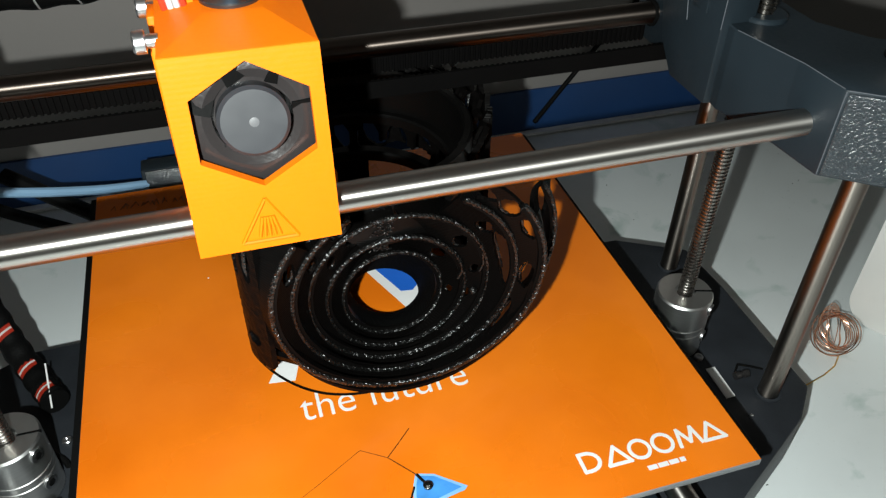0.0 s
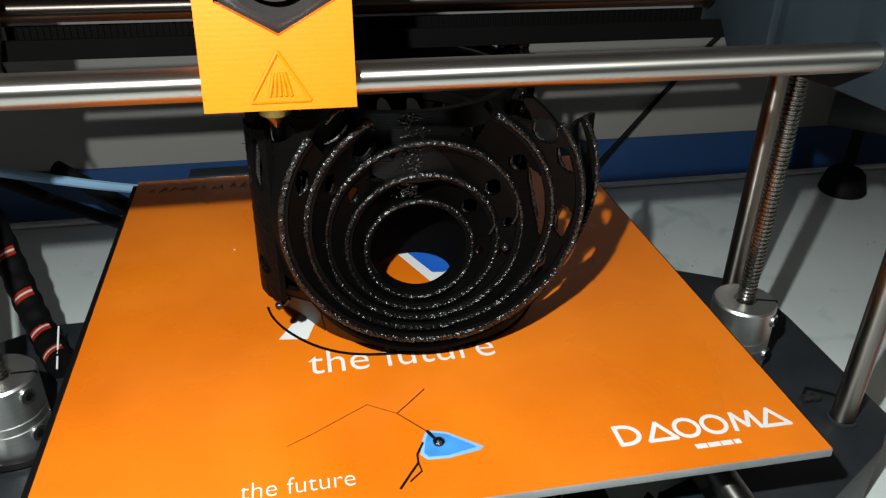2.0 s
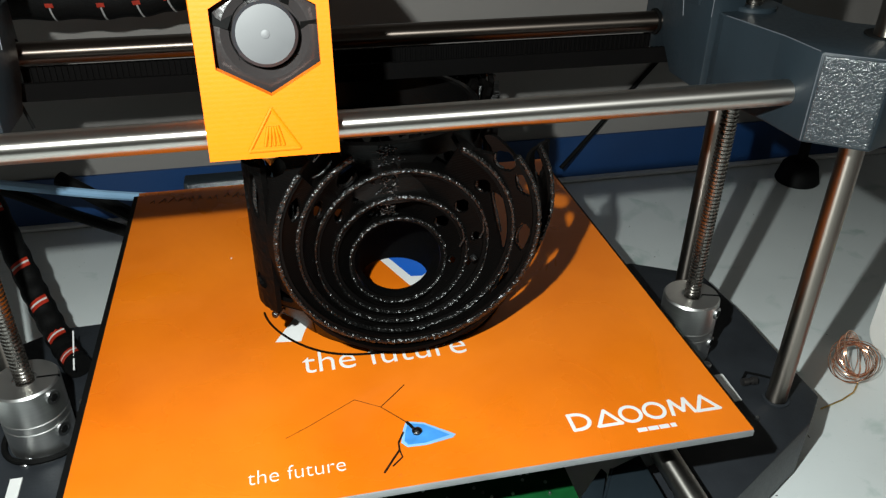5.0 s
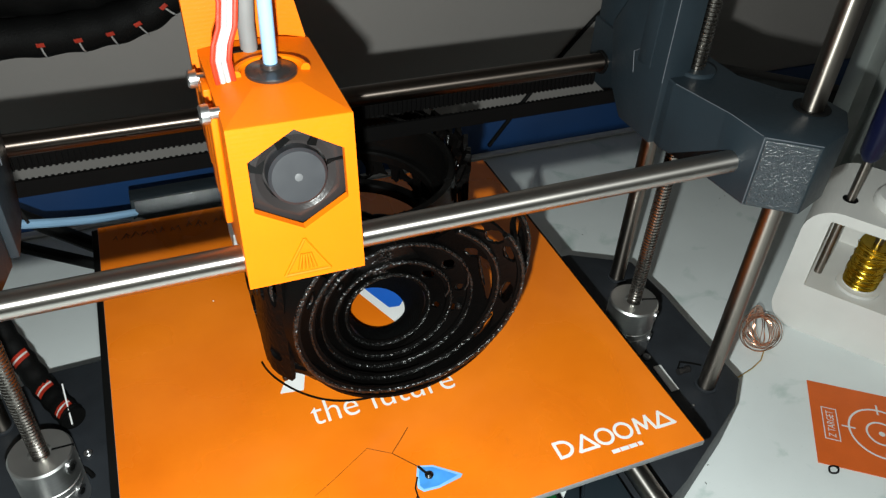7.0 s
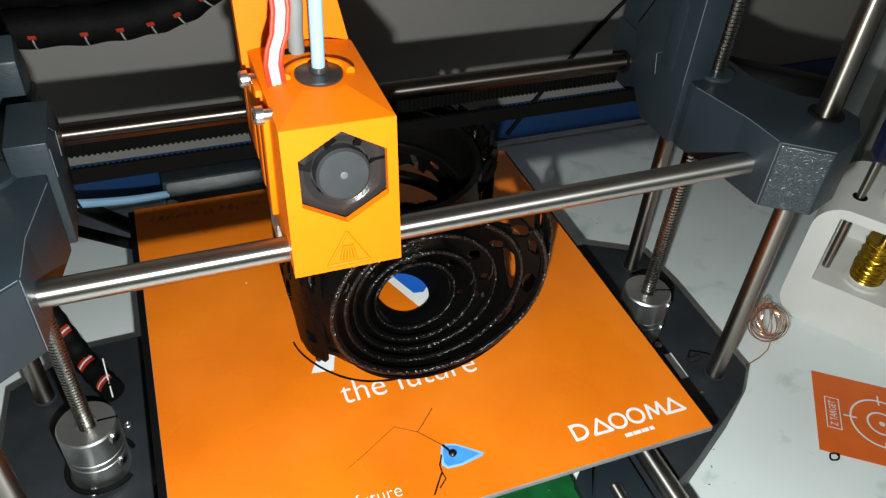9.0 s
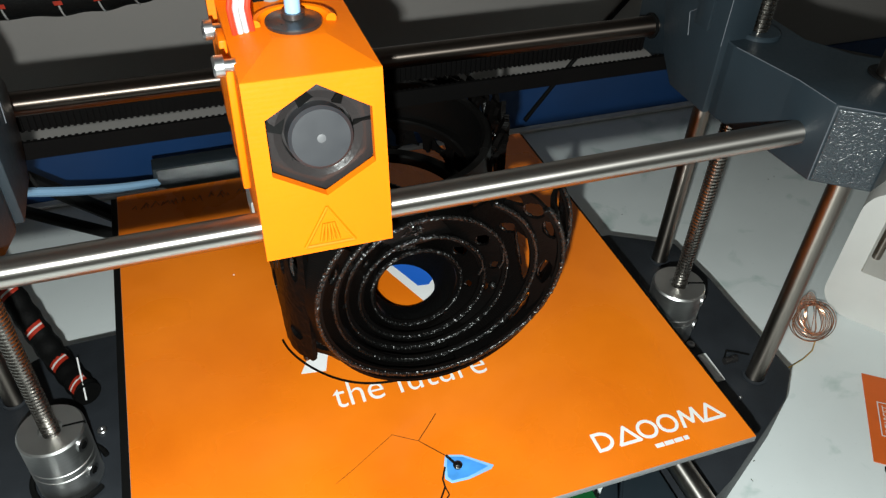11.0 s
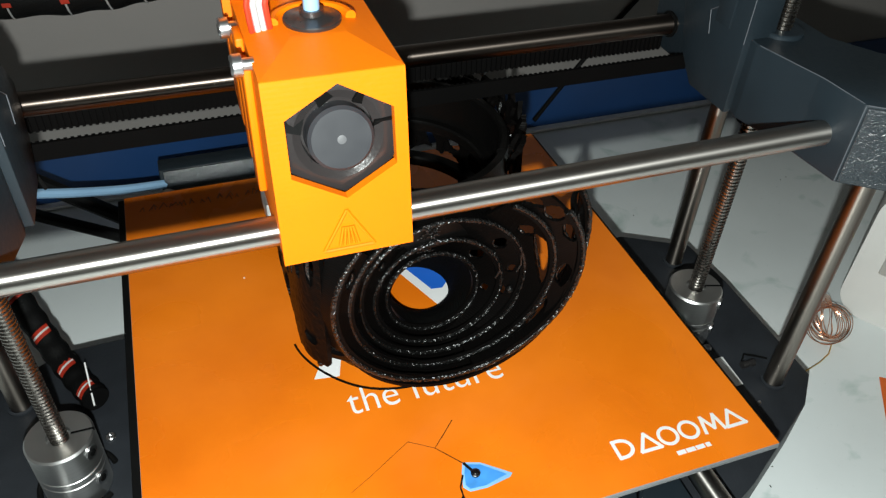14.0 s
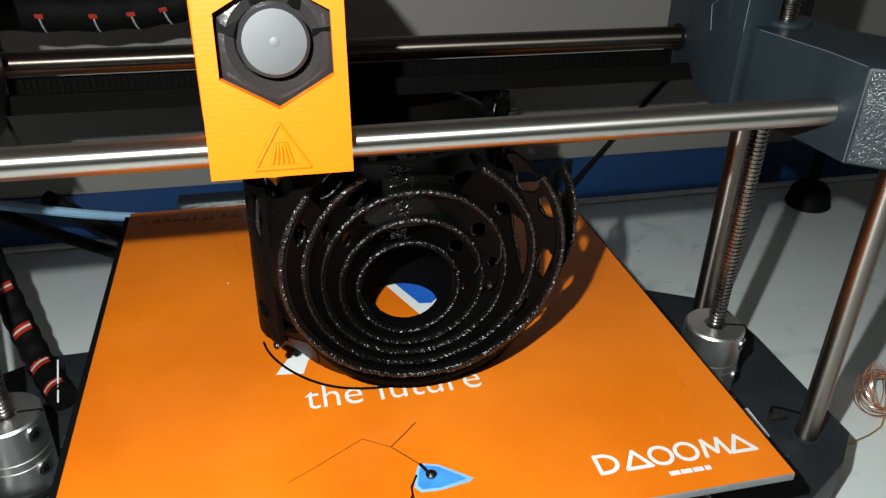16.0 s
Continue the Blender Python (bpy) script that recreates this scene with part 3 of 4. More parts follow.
# the five rings of the dish: half width, half height, height of the centre, depth at the foot and at the crown, gap at the crown in degrees
RINGS = [(41.3, 41.4, 50.5, -48.7, -52.7, 52), (35.2, 36.5, 44.9, -41.8, -46.6, 28), (29.7, 29.0, 36.6, -35.2, -33.8, 0), (23.5, 22.8, 30.7, -30.1, -28.6, 0), (17.4, 16.5, 24.8, -24.0, -20.9, 0)]


def on_ring(k, a, back=0.0, grow=0.0):
    """A point of ring k; a: angle from its foot."""
    R, Rz, zc, yb, yt, gap = RINGS[k]
    h = (1 - math.cos(a)) / 2
    return (CX + (R + grow) * math.sin(a), yb + (yt - yb) * h + back, zc - (Rz + grow) * math.cos(a))


def funnel(u, v):
    a = 2 * math.pi * u
    p = Vector(on_ring(4, a, 0.4))
    q = Vector((11.0 + HOLE * math.sin(a), 4.8 - HOLE * math.cos(a), 0.3))
    c = Vector((p.x * 0.4 + q.x * 0.6, p.y * 0.25 + q.y * 0.75, p.z * 0.95))
    return p * (1 - v) ** 2 + c * 2 * v * (1 - v) + q * v * v


HOLE = 14.3
rr = random.Random(7)


def stringy(bm, much=0.15):
    """Uneven beads of plastic along an edge."""
    for v in bm.verts:
        v.co += Vector((rr.uniform(-much, much), rr.uniform(-much, much), rr.uniform(-much, much))) * 0.001


for k, (R, Rz, zc, yb, yt, gap) in enumerate(RINGS):
    g = math.radians(gap)
    n = 400 - 50 * k
    bm = bmesh.new()
    pts = [Vector(on_ring(k, -math.pi + g + (2 * math.pi - 2 * g) * i / n)) for i in range(n + 1)]
    sweep(bm, pts, 0.8, 8)
    stringy(bm, 0.16)
    finish("ring", bm, M_EDGE, sculpt, "rough stringy ring edge", smooth=False)

    def shell(u, v, k=k, g=g):
        a = -math.pi + g + (2 * math.pi - 2 * g) * u
        return on_ring(k, a, v * (1.2 + (15 if a < 0 or a > 2.3 else 2) * ((1 - math.cos(a)) / 2) ** 1.3))

    def shell_keep(u, v, k=k):
        return k > 1 or not (0.35 < v < 0.85 and math.sin(u * (34 - 4 * k) + 1.7 * k) > 0.8)
    lace("ring_wall", shell, shell_keep, 120, 8, 1.7)
lace("funnel", funnel, lambda u, v: True, 96, 16, 1.2, mat=M_FUNNEL, close=True)
# leaf-shaped openings in the webs: angle from the foot, half length in degrees, half width, place across the web
LEAVES = [
    [(86, 6.5, 0.30, 0.48), (60, 13, 0.22, 0.76), (129, 6.5, 0.32, 0.40), (113, 6.5, 0.22, 0.26), (222, 9, 0.32, 0.5), (248, 6, 0.28, 0.5), (26, 14, 0.2, 0.5)],
    [(101, 20, 0.25, 0.28), (126, 5.5, 0.22, 0.48), (214, 8, 0.36, 0.5), (240, 5, 0.25, 0.5), (8, 24, 0.26, 0.5)],
    [(126, 6, 0.28, 0.5), (98, 4, 0.2, 0.5), (80, 3.5, 0.2, 0.8), (209, 9, 0.36, 0.5), (232, 5, 0.24, 0.5), (2, 26, 0.3, 0.5)],
    [(128, 7, 0.3, 0.5), (84, 3.5, 0.2, 0.6), (206, 7, 0.3, 0.5), (4, 26, 0.32, 0.5)],
]
for k in range(4):
    top = 180 - RINGS[k][5]
    lo, hi = -180, 180

    def web(u, v, k=k, lo=lo, hi=hi):
        a = math.radians(lo + (hi - lo) * u)
        p, q = on_ring(k, a), on_ring(k + 1, a)
        r = [p[i] * (1 - v) + q[i] * v for i in range(3)]
        crown_share = min(1.0, max(0.0, (abs(math.degrees(math.acos(math.cos(a)))) - 105) / 45))
        foot_share = max(0.0, math.cos(a)) ** 0.7
        r[1] += max(1.5, 4.0 - (r[0] - CX) ** 2 / 120) * (1 - foot_share) + 2 * crown_share
        r[2] -= 4.5 * foot_share
        return r

    def web_keep(u, v, k=k, lo=lo, hi=hi, top=top):
        a = lo + (hi - lo) * u
        if abs(a) > top + (13 + 5 * math.sin(v * 9) if k == 0 and a > 0 else 0):
            return False
        for c, half, wide, mid in LEAVES[k]:
            w = ((a - c + 180) % 360 - 180) / half
            if abs(w) < 1 and abs(v - mid - 0.06 * w) < wide * (1 - abs(w) ** 2.2):
                return False
        return True
    lace("web", web, web_keep, 260, 20, 1.2)
for k in range(4):
    for c, half, wide, mid in LEAVES[k]:
        if abs(c - 10) < 20:
            continue
        for side in (-1, 1):
            pts = []
            for i in range(13):
                w = -0.9 + 1.8 * i / 12
                a = math.radians(c + half * w)
                v = mid + 0.06 * w + side * wide * (1 - abs(w) ** 2.2)
                p, q = on_ring(k, a), on_ring(k + 1, a)
                cs = min(1.0, max(0.0, (abs(math.degrees(math.acos(math.cos(a)))) - 105) / 45))
                fs = max(0.0, math.cos(a)) ** 0.7
                x, y, z = [p[j] * (1 - v) + q[j] * v for j in range(3)]
                pts.append(Vector((x, y + max(1.5, 4.0 - (x - CX) ** 2 / 120) * (1 - fs) + 2 * cs - 0.4, z - 4.5 * fs)))
            bm = bmesh.new()
            sweep(bm, pts[:9] if side < 0 else pts[3:], 0.42, 7, radii=[0.25] + [0.45] * (len(pts[3:]) - 2 if side > 0 else 7) + [0.25])
            stringy(bm, 0.1)
            part("ridge", bm, M_EDGE, sculpt)
for k in range(1, 5):
    def apron(u, v, k=k):
        a = -58 + 116 * u
        p = on_ring(k, math.radians(a), 0.3)
        f = max(0.0, (abs(a) - 14) / 44) ** 0.8
        return (p[0], p[1] + 0.4 * v + 0.6, p[2] * (1 - v) + (0.2 + (p[2] - 0.5) * min(1.0, f)) * v)
    lace("apron", apron, lambda u, v: True, 60, 3, 1.2)
# outer shell on a rounded plan
PLAN = [(-35, -46), (-40.5, -36), (-40.5, -10), (-40, 20), (-36, 44), (-20, 56), (8, 58), (32, 54), (46, 43), (52, 26), (53, 12), (50, 0)]


def along(u):
    s = u * (len(PLAN) - 1)
    i = min(int(s), len(PLAN) - 2)
    f = s - i
    p0, p1, p2, p3 = PLAN[max(i - 1, 0)], PLAN[i], PLAN[i + 1], PLAN[min(i + 2, len(PLAN) - 1)]
    return [0.5 * (2 * p1[j] + (p2[j] - p0[j]) * f + (2 * p0[j] - 5 * p1[j] + 4 * p2[j] - p3[j]) * f * f + (3 * p1[j] - p0[j] - 3 * p2[j] + p3[j]) * f ** 3) for j in (0, 1)]


def top_of(u):
    if u < 0.12:
        return 76.5 - 2 * u / 0.12
    if u < 0.30:
        return 75 - 4 * abs(math.sin(u * 40))
    return 78 - 3 * abs(math.sin(u * 55))


def foot_of(u):
    """The lower edge of the outer shell, which hangs clear of the bed at the front."""
    if u < 0.22:
        return 24.5 * min(1.0, (0.22 - u) / 0.12)
    return 0.0


def outer(u, v):
    x, y = along(u)
    zb = foot_of(u)
    z = zb + v * (top_of(u) - zb)
    t = 1 - 0.10 * max(0.0, 1 - z / 24) ** 1.6
    return (8 + (x - 8) * t, -2 + (y + 2) * t, z)


def outer_keep(u, v):
    z = v * 75
    if u < 0.16:
        cells = [(0.045, 0.80, 0.014, 0.14), (0.085, 0.78, 0.012, 0.12), (0.125, 0.76, 0.014, 0.14), (0.06, 0.20, 0.02, 0.05)]
    else:
        cells = []
    for cu, cv, ru, rv in cells:
        if ((u - cu) / ru) ** 2 + ((v - cv) / rv) ** 2 < 1:
            return False
    if u < 0.16:
        return True
    x, y = along(u)
    if y > 40 and abs(x - 31) < 13 and abs(z - 25) < 11 - 0.03 * (x - 31) ** 2:
        return False
    row = int(z // 17)
    w = (u * 21 + 0.5 * (row % 2) + 0.15 * math.sin(row * 3.1)) % 1.0
    ws = 0.34 + 0.1 * math.sin(u * 60 + row * 2.0)
    h = (z % 17) / 17
    lean = (h - 0.5) * 0.28
    if u > 0.55 and row < 2:
        return True
    return ((w - 0.5 + lean) / ws) ** 2 + ((h - 0.5) / 0.40) ** 2 > 1.0


lace("outer_shell", outer, outer_keep, 420, 84, 1.8, rough=0.2)


def crown(u, v):
    a = math.radians(-35 + 250 * u)
    r = 40 + 6 * v
    return (TX + r * math.cos(a), TY + r * math.sin(a), 62 + 14 * v + 1.5 * math.sin(u * 40))


def crown_keep(u, v):
    w = (u * 15) % 1.0
    return ((w - 0.5) / 0.36) ** 2 + ((v - 0.45) / 0.34) ** 2 > 1 and not (v > 0.8 and w > 0.4)


lace("crown", crown, crown_keep, 260, 18, 1.8, rough=0.5)


def back_wall(u, v):
    a = math.radians(8 + 164 * u)
    return (TX + 38 * math.cos(a), TY + 38 * math.sin(a), 54 * v)


def back_keep(u, v):
    x, y, z = back_wall(u, v)
    if abs(x - 26) < 13 and abs(z - 31) < 13 - 0.04 * (x - 26) ** 2:
        return False
    w = (u * 9 + 0.5 * (int(v * 3) % 2)) % 1.0
    h = (v * 3) % 1.0
    return ((w - 0.5) / 0.36) ** 2 + ((h - 0.5) / 0.38) ** 2 > 1


lace("inner_shell", back_wall, back_keep, 180, 54, 1.6)


def front_cheek(sx):
    """The solid strip between the outermost ring and the outer shell."""
    def pos(u, v):
        a = (math.radians(52) + math.radians(84) * u) * sx
        p = on_ring(0, a, 0.6)
        z = p[2]
        q = (-40.0 if sx < 0 else 59.0, -37 if sx < 0 else -37, max(z, 20 if sx < 0 else 34))
        return [p[i] * (1 - v) + q[i] * v for i in range(3)]

    def keep(u, v):
        for cu, cv, ru, rv in ((0.90, 0.55, 0.07, 0.30), (0.72, 0.62, 0.09, 0.22), (0.10, 0.5, 0.05, 0.3)) if sx < 0 else ((0.9, 0.5, 0.08, 0.33), (0.62, 0.5, 0.13, 0.28), (0.35, 0.55, 0.07, 0.25), (0.12, 0.5, 0.05, 0.3)):
            if ((u - cu) / ru) ** 2 + ((v - cv) / rv) ** 2 < 1:
                return False
        return True
    lace("cheek", pos, keep, 120, 24, 1.6)


def dish_base(u, v):
    """The outside of the dish, from the outermost ring down to the line where it meets the bed."""
    a = math.radians(-53 + 88 * u)
    p = on_ring(0, a, 0.5)
    q = (9 + 40 * math.sin(a), -5 - 36 * math.cos(a), 0.15)
    return [p[i] * (1 - v) + q[i] * v for i in range(3)]


lace("dish_base", dish_base, lambda u, v: True, 90, 8, 1.3)


def corner_base(u, v):
    """The overhang under the flat cheek beside the dish."""
    p, q = Vector(on_ring(0, math.radians(-53), 0.5)), Vector((-40.3, -37, 24.5))
    a = math.radians(-53 - 17 * u)
    return (p * (1 - u) + q * u) * (1 - v) + Vector((9 + 40 * math.sin(a), -5 - 36 * math.cos(a), 0.15)) * v


def underside(u, v):
    """The overhang from the outer shell's lower edge down to the bed."""
    a = math.radians(-70 - 45 * u)
    f = 0.06 + 0.17 * u
    return Vector(outer(f, 0.0)) * (1 - v) + Vector((9 + 40 * math.sin(a), -5 - 36 * math.cos(a), 0.15)) * v


lace("corner_base", corner_base, lambda u, v: True, 24, 12, 1.3)
lace("underside", underside, lambda u, v: True, 40, 12, 1.3)
front_cheek(-1)


def outer_arc(a):
    """The rim of the right side: leaves the outermost ring at its foot and swells away from it. a in degrees."""
    f = min(1.0, max(0.0, (a - 48) / 46))
    f = f * f * (3 - 2 * f)
    r = math.radians(a)
    h = (1 - math.cos(r)) / 2
    return (CX + (41.6 + 9 * f) * math.sin(r), -48.2 - 4 * h + 13 * f, max(0.6, 50 - (42 + 5 * f) * math.cos(r)))


ARC0, ARC1 = 10.0, 118.0
bm = bmesh.new()
sweep(bm, [Vector(outer_arc(ARC0 + (ARC1 - ARC0) * i / 170)) for i in range(171)], 0.8, 8)
stringy(bm, 0.16)
finish("ring", bm, M_EDGE, sculpt, "rough stringy ring edge", smooth=False)


def arc_web(u, v):
    a = ARC0 + (ARC1 - ARC0) * u
    p, q = on_ring(0, math.radians(a)), outer_arc(a)
    r = [p[i] * (1 - v) + q[i] * v for i in range(3)]
    r[1] += 1.0 + 3.5 * math.sin(math.pi * v)
    return r


def arc_keep(u, v):
    a = ARC0 + (ARC1 - ARC0) * u
    for c, half, wide in ((111, 6.5, 0.26),):
        w = (a - c) / half
        if abs(w) < 1 and abs(v - 0.72 - 0.1 * w) < wide * (1 - abs(w) ** 1.7):
            return False
    return True


lace("arc_web", arc_web, arc_keep, 180, 16, 1.3)


def side_shell(u, v):
    x, y, z = outer_arc(ARC0 + (ARC1 - ARC0) * u)
    f = min(1.0, max(0.0, (u - 0.1) / 0.4))
    return (x + (60 - x) * v * min(1.0, v * 1.4) * f, y + (-28 - y) * v, max(0.3, z - 2 * v))


def side_keep(u, v):
    for cu, cv, ru, rv in ((0.36, 0.5, 0.06, 0.4), (0.52, 0.55, 0.065, 0.42), (0.68, 0.5, 0.065, 0.42), (0.84, 0.55, 0.06, 0.4)):
        if ((u - cu) / ru) ** 2 + ((v - cv) / rv) ** 2 < 1:
            return False
    return True


lace("side_shell", side_shell, side_keep, 150, 30, 1.5)


for pts in ([(50, 36, 72), (54, 36, 72), (59, 37, 70.5)], [(50, 32, 74), (54, 31, 75), (57, 31, 74.5)], [(48, 40, 75), (52, 42, 76.5), (55, 42, 76)], [(44, 44, 75), (46, 46, 79), (45, 47, 81)]):
    bm = bmesh.new()
    sweep(bm, [Vector(p) for p in pts], 1.2, 8, radii=[1.7, 1.3, 0.5])
    part("spike", bm, M_EDGE, sculpt)
# hooked ridges on the cheeks and the webs
for pts in ([(-37, -40.5, 71), (-38, -40.5, 62), (-36.6, -41, 57), (-34.4, -41, 58)], [(-31.5, -42, 68), (-32.4, -42, 61), (-30, -42.5, 57), (-28.4, -42.5, 60)],
            [(-27, -43, 62), (-27.4, -43, 56), (-25.5, -43, 54)], [(50, -42, 66), (51.6, -42, 59), (50, -42.5, 55)],
            [(44, -43, 58), (44.6, -43, 52), (43, -42.5, 49)], [(36, -34, 46), (36.4, -34, 41), (35, -34, 38)], [(30, -30, 40), (30.6, -30, 36), (29, -30, 33)],
            [(-37.5, -38.6, 26), (-37, -39, 22), (-34.5, -39.5, 20), (-33, -40, 22)]):
    bm = bmesh.new()
    sweep(bm, [Vector(p) for p in pts], 0.6, 8)
    stringy(bm, 0.12)
    part("ridge", bm, M_EDGE, sculpt)
for k in range(26):
    a = math.radians(-10 + 150 * k / 25 + rr.uniform(-3, 3))
    c = Vector((CX + 41 * math.cos(a), TY + 2 + 41 * math.sin(a), 66 + rr.uniform(-8, 9)))
    d = Vector((rr.uniform(-3, 3), rr.uniform(-2, 2), rr.uniform(-2, 3)))
    bm = bmesh.new()
    sweep(bm, [c - d, c + Vector((0, 0, rr.uniform(0.5, 2))), c + d], 0.8, 7, radii=[0.5, 0.9, 0.4])
    stringy(bm, 0.15)
    part("strand", bm, M_EDGE, sculpt)
# the rough vertical seam where every ring starts, and small blobs
bm = bmesh.new()
for k in range(230):
    f = k / 229
    z = 42.5 + 30 * f
    c = Vector((4.6 + rr.gauss(0, 1.6), -28.4 + max(0.0, 56 - z) * 0.62 + rr.uniform(-0.3, 0.3), z))
    d = Vector((rr.uniform(-0.7, 0.7), rr.uniform(-0.2, 0.2), rr.uniform(-0.3, 0.4)))
    sweep(bm, [c - d, c, c + d], 0.26, 5)
part("seam", bm, M_GLINT, sculpt, "rough glinting seam of plastic strands")
for x, y, z, r in ((-23.2, -36.0, 37.4, 1.6), (-10.8, -22.5, 24, 1.4), (33, -34, 30, 1.5), (-36, -38, 19, 1.3)):
    bm = bmesh.new()
    bmesh.ops.create_icosphere(bm, subdivisions=2, radius=r * 0.001)
    for v in bm.verts:
        v.co = v.co * (1 + 0.35 * noise.noise(v.co * 1500)) + V(x, y, z)
    part("blob", bm, M_EDGE, sculpt)


# ---- the print head ----
head = thing("extruder", "bright orange printed extruder housing with grey fan behind a hexagonal opening", "extruder", (HEAD_X, 0, 0.0))
HX0, HX1 = -42.8, -9.6
HM = (HX0 + HX1) / 2


def front_y(z):
    return -52.0 + (z - 160.4) / 46.0 * 7.5


bm = bmesh.new()
outer_loop = [(HX0, 160.4), (HX1, 160.4), (HX1, 206.6), (HX0, 206.6)]
hexa = [(HM + 0.6 + 14.6 * math.sin(math.pi / 3 * k) * 0.88 / 0.866, 190.2 + 14.2 * math.cos(math.pi / 3 * k)) for k in range(6)]
vo = [bm.verts.new(V(x, front_y(z), z)) for x, z in outer_loop]
vh = [bm.verts.new(V(x, front_y(z), z)) for x, z in hexa]
es = [bm.edges.new((vo[i], vo[(i + 1) % 4])) for i in range(4)] + [bm.edges.new((vh[i], vh[(i + 1) % 6])) for i in range(6)]
bmesh.ops.triangle_fill(bm, use_beauty=True, use_dissolve=False, edges=es)
g = bmesh.ops.extrude_face_region(bm, geom=list(bm.faces))
bmesh.ops.translate(bm, verts=[v for v in g["geom"] if isinstance(v, bmesh.types.BMVert)], vec=V(0, 2.4, 0))
part("front_panel", bm, M_ORANGE, head)
side = [(-49.4, 160.6), (front_y(206.4) + 2.4, 206.4), (-36, 206.6), (3, 206.6), (8, 207), (8, 172), (-18, 166), (-20, 160.6)]
for x0, x1 in ((HX0 + 0.15, HX0 + 2.4), (HX1 - 2.4, HX1 - 0.15)):
    bm = bmesh.new()
    prism(bm, side, x0, x1, axis="x", bevel=0.3)
    part("side_panel", bm, M_ORANGE, head)
bm = bmesh.new()
prism(bm, [(-49.5, 160.55), (-20, 160.55), (-20, 162.6), (-49.2, 162.6)], HX0 + 2.4, HX1 - 2.4, axis="x")
part("bottom_panel", bm, M_ORANGE, head)
bm = bmesh.new()
ta = [bm.verts.new(V(*p)) for p in ((HX0 + 0.1, front_y(206.6) + 0.2, 206.7), (HX1 - 0.1, front_y(206.6) + 0.2, 206.7), (-19, -27.5, 208.4), (-32.5, -27.5, 208.4),
                                    (HX0 + 0.1, 3.5, 207.2), (HX1 - 0.1, 3.5, 207.2), (-19, 3.5, 208.6), (-32.5, 3.5, 208.6))]
for q in ((0, 1, 2, 3), (0, 3, 7, 4), (1, 5, 6, 2), (3, 2, 6, 7)):
    bm.faces.new([ta[i] for i in q])
g = bmesh.ops.extrude_face_region(bm, geom=list(bm.faces))
bmesh.ops.translate(bm, verts=[v for v in g["geom"] if isinstance(v, bmesh.types.BMVert)], vec=V(0, 0, -2.2))
finish("top_panel", bm, M_ORANGE, head, smooth=False)
bm = bmesh.new()
sweep(bm, [Vector((-25.6 + 9.6 * math.cos(a), -19.5 + 8.4 * math.sin(a), 208.6)) for a in [math.pi * k / 20 for k in range(21)]], 1.4, 10)
part("arch_rim", bm, M_ORANGE, head)
bm = bmesh.new()
rb = [bm.verts.new(V(*p)) for p in ((HX0 - 1.5, 3.6, 176), (HX1 - 2, 3.6, 176), (HX1 - 1, 3.6, 208), (HX1 - 13, 12, 262), (HX0 - 3, 12, 262), (HX0 - 2, 3.6, 208))]
bm.faces.new(rb)
g = bmesh.ops.extrude_face_region(bm, geom=list(bm.faces))
bmesh.ops.translate(bm, verts=[v for v in g["geom"] if isinstance(v, bmesh.types.BMVert)], vec=V(0, 6, 0))
part("rear_block", bm, M_ORANGE, head)
# thin black plate: the shade inside the cable slot, drawn as colour
bm = bmesh.new()
box(bm, -33.5, -24, -4.6, -1.6, 208.3, 208.95)
part("slot_shade", bm, M_DARK, head)
for y0, y1, z0, z1 in ((-30, -22, 168, 203), (-20, -12, 172, 206), (-10, 2, 176, 200)):
    bm = bmesh.new()
    box(bm, HX0 - 1.8, HX0 + 0.2, y0, y1, z0, z1, 0.5)
    part("rib", bm, M_ORANGE, head)
bm = bmesh.new()
lines = [((HM - 6.5, 162.4), (HM, 173)), ((HM, 173), (HM + 6.5, 162.4)), ((HM - 6.5, 162.4), (HM + 6.5, 162.4))]
lines += [((HM - 2.4 + 1.2 * k, 163.5), (HM - 1.2 + 0.6 * k, 168.5)) for k in range(5)]
for a, b in lines:
    a, b = Vector((a[0], front_y(a[1]) - 0.15, a[1])), Vector((b[0], front_y(b[1]) - 0.15, b[1]))
    sweep(bm, [a, b], 0.45, 6)
part("relief_triangle", bm, M_ORANGE, head)
# fan
bm = bmesh.new()
lathe(bm, [(9.4, -40.0), (15.2, -40.0), (15.2, -33), (1, -33), (1, -38)], (HM + 0.6, 0, 190.0), 36, axis="y")
part("fan_frame", bm, M_FANDARK, head)
bm = bmesh.new()
box(bm, HX0 + 2.5, HX1 - 2.5, -32.9, -30, 166, 205)
part("fan_plate", bm, M_FANDARK, head)
bm = bmesh.new()
lathe(bm, [(7.2, -46.6), (8.0, -45.8), (8.0, -38.0), (2, -37.5)], (HM + 0.6, 0, 190.0), 40, axis="y")
HUB_LEAN = Matrix.Translation(V(HM, -43, 190)) @ Matrix.Rotation(radians(-12.5), 4, "X") @ Matrix.Translation(-V(HM, -43, 190))
LEAN = Matrix.Translation(V(HM, -43, 190)) @ Matrix.Rotation(radians(-10.5), 4, "X") @ Matrix.Translation(-V(HM, -43, 190))
bm.transform(HUB_LEAN)
hub = part("fan_hub", bm, M_FAN, head, "plain grey fan hub")
bm = bmesh.new()
lathe(bm, [(8.7, -38.5), (8.9, -42.0), (11.0, -43.2), (13.5, -43.0), (15.6, -41.8), (16.2, -40.2), (16.2, -38.5)], (HM + 0.6, 0, 190.0), 48, axis="y")
bm.transform(LEAN)
part("fan_ring", bm, M_FANDARK, head, "glossy dark ring round the fan hub")
# flat disc in place of the dimple, its catch of light painted paler
bm = bmesh.new()
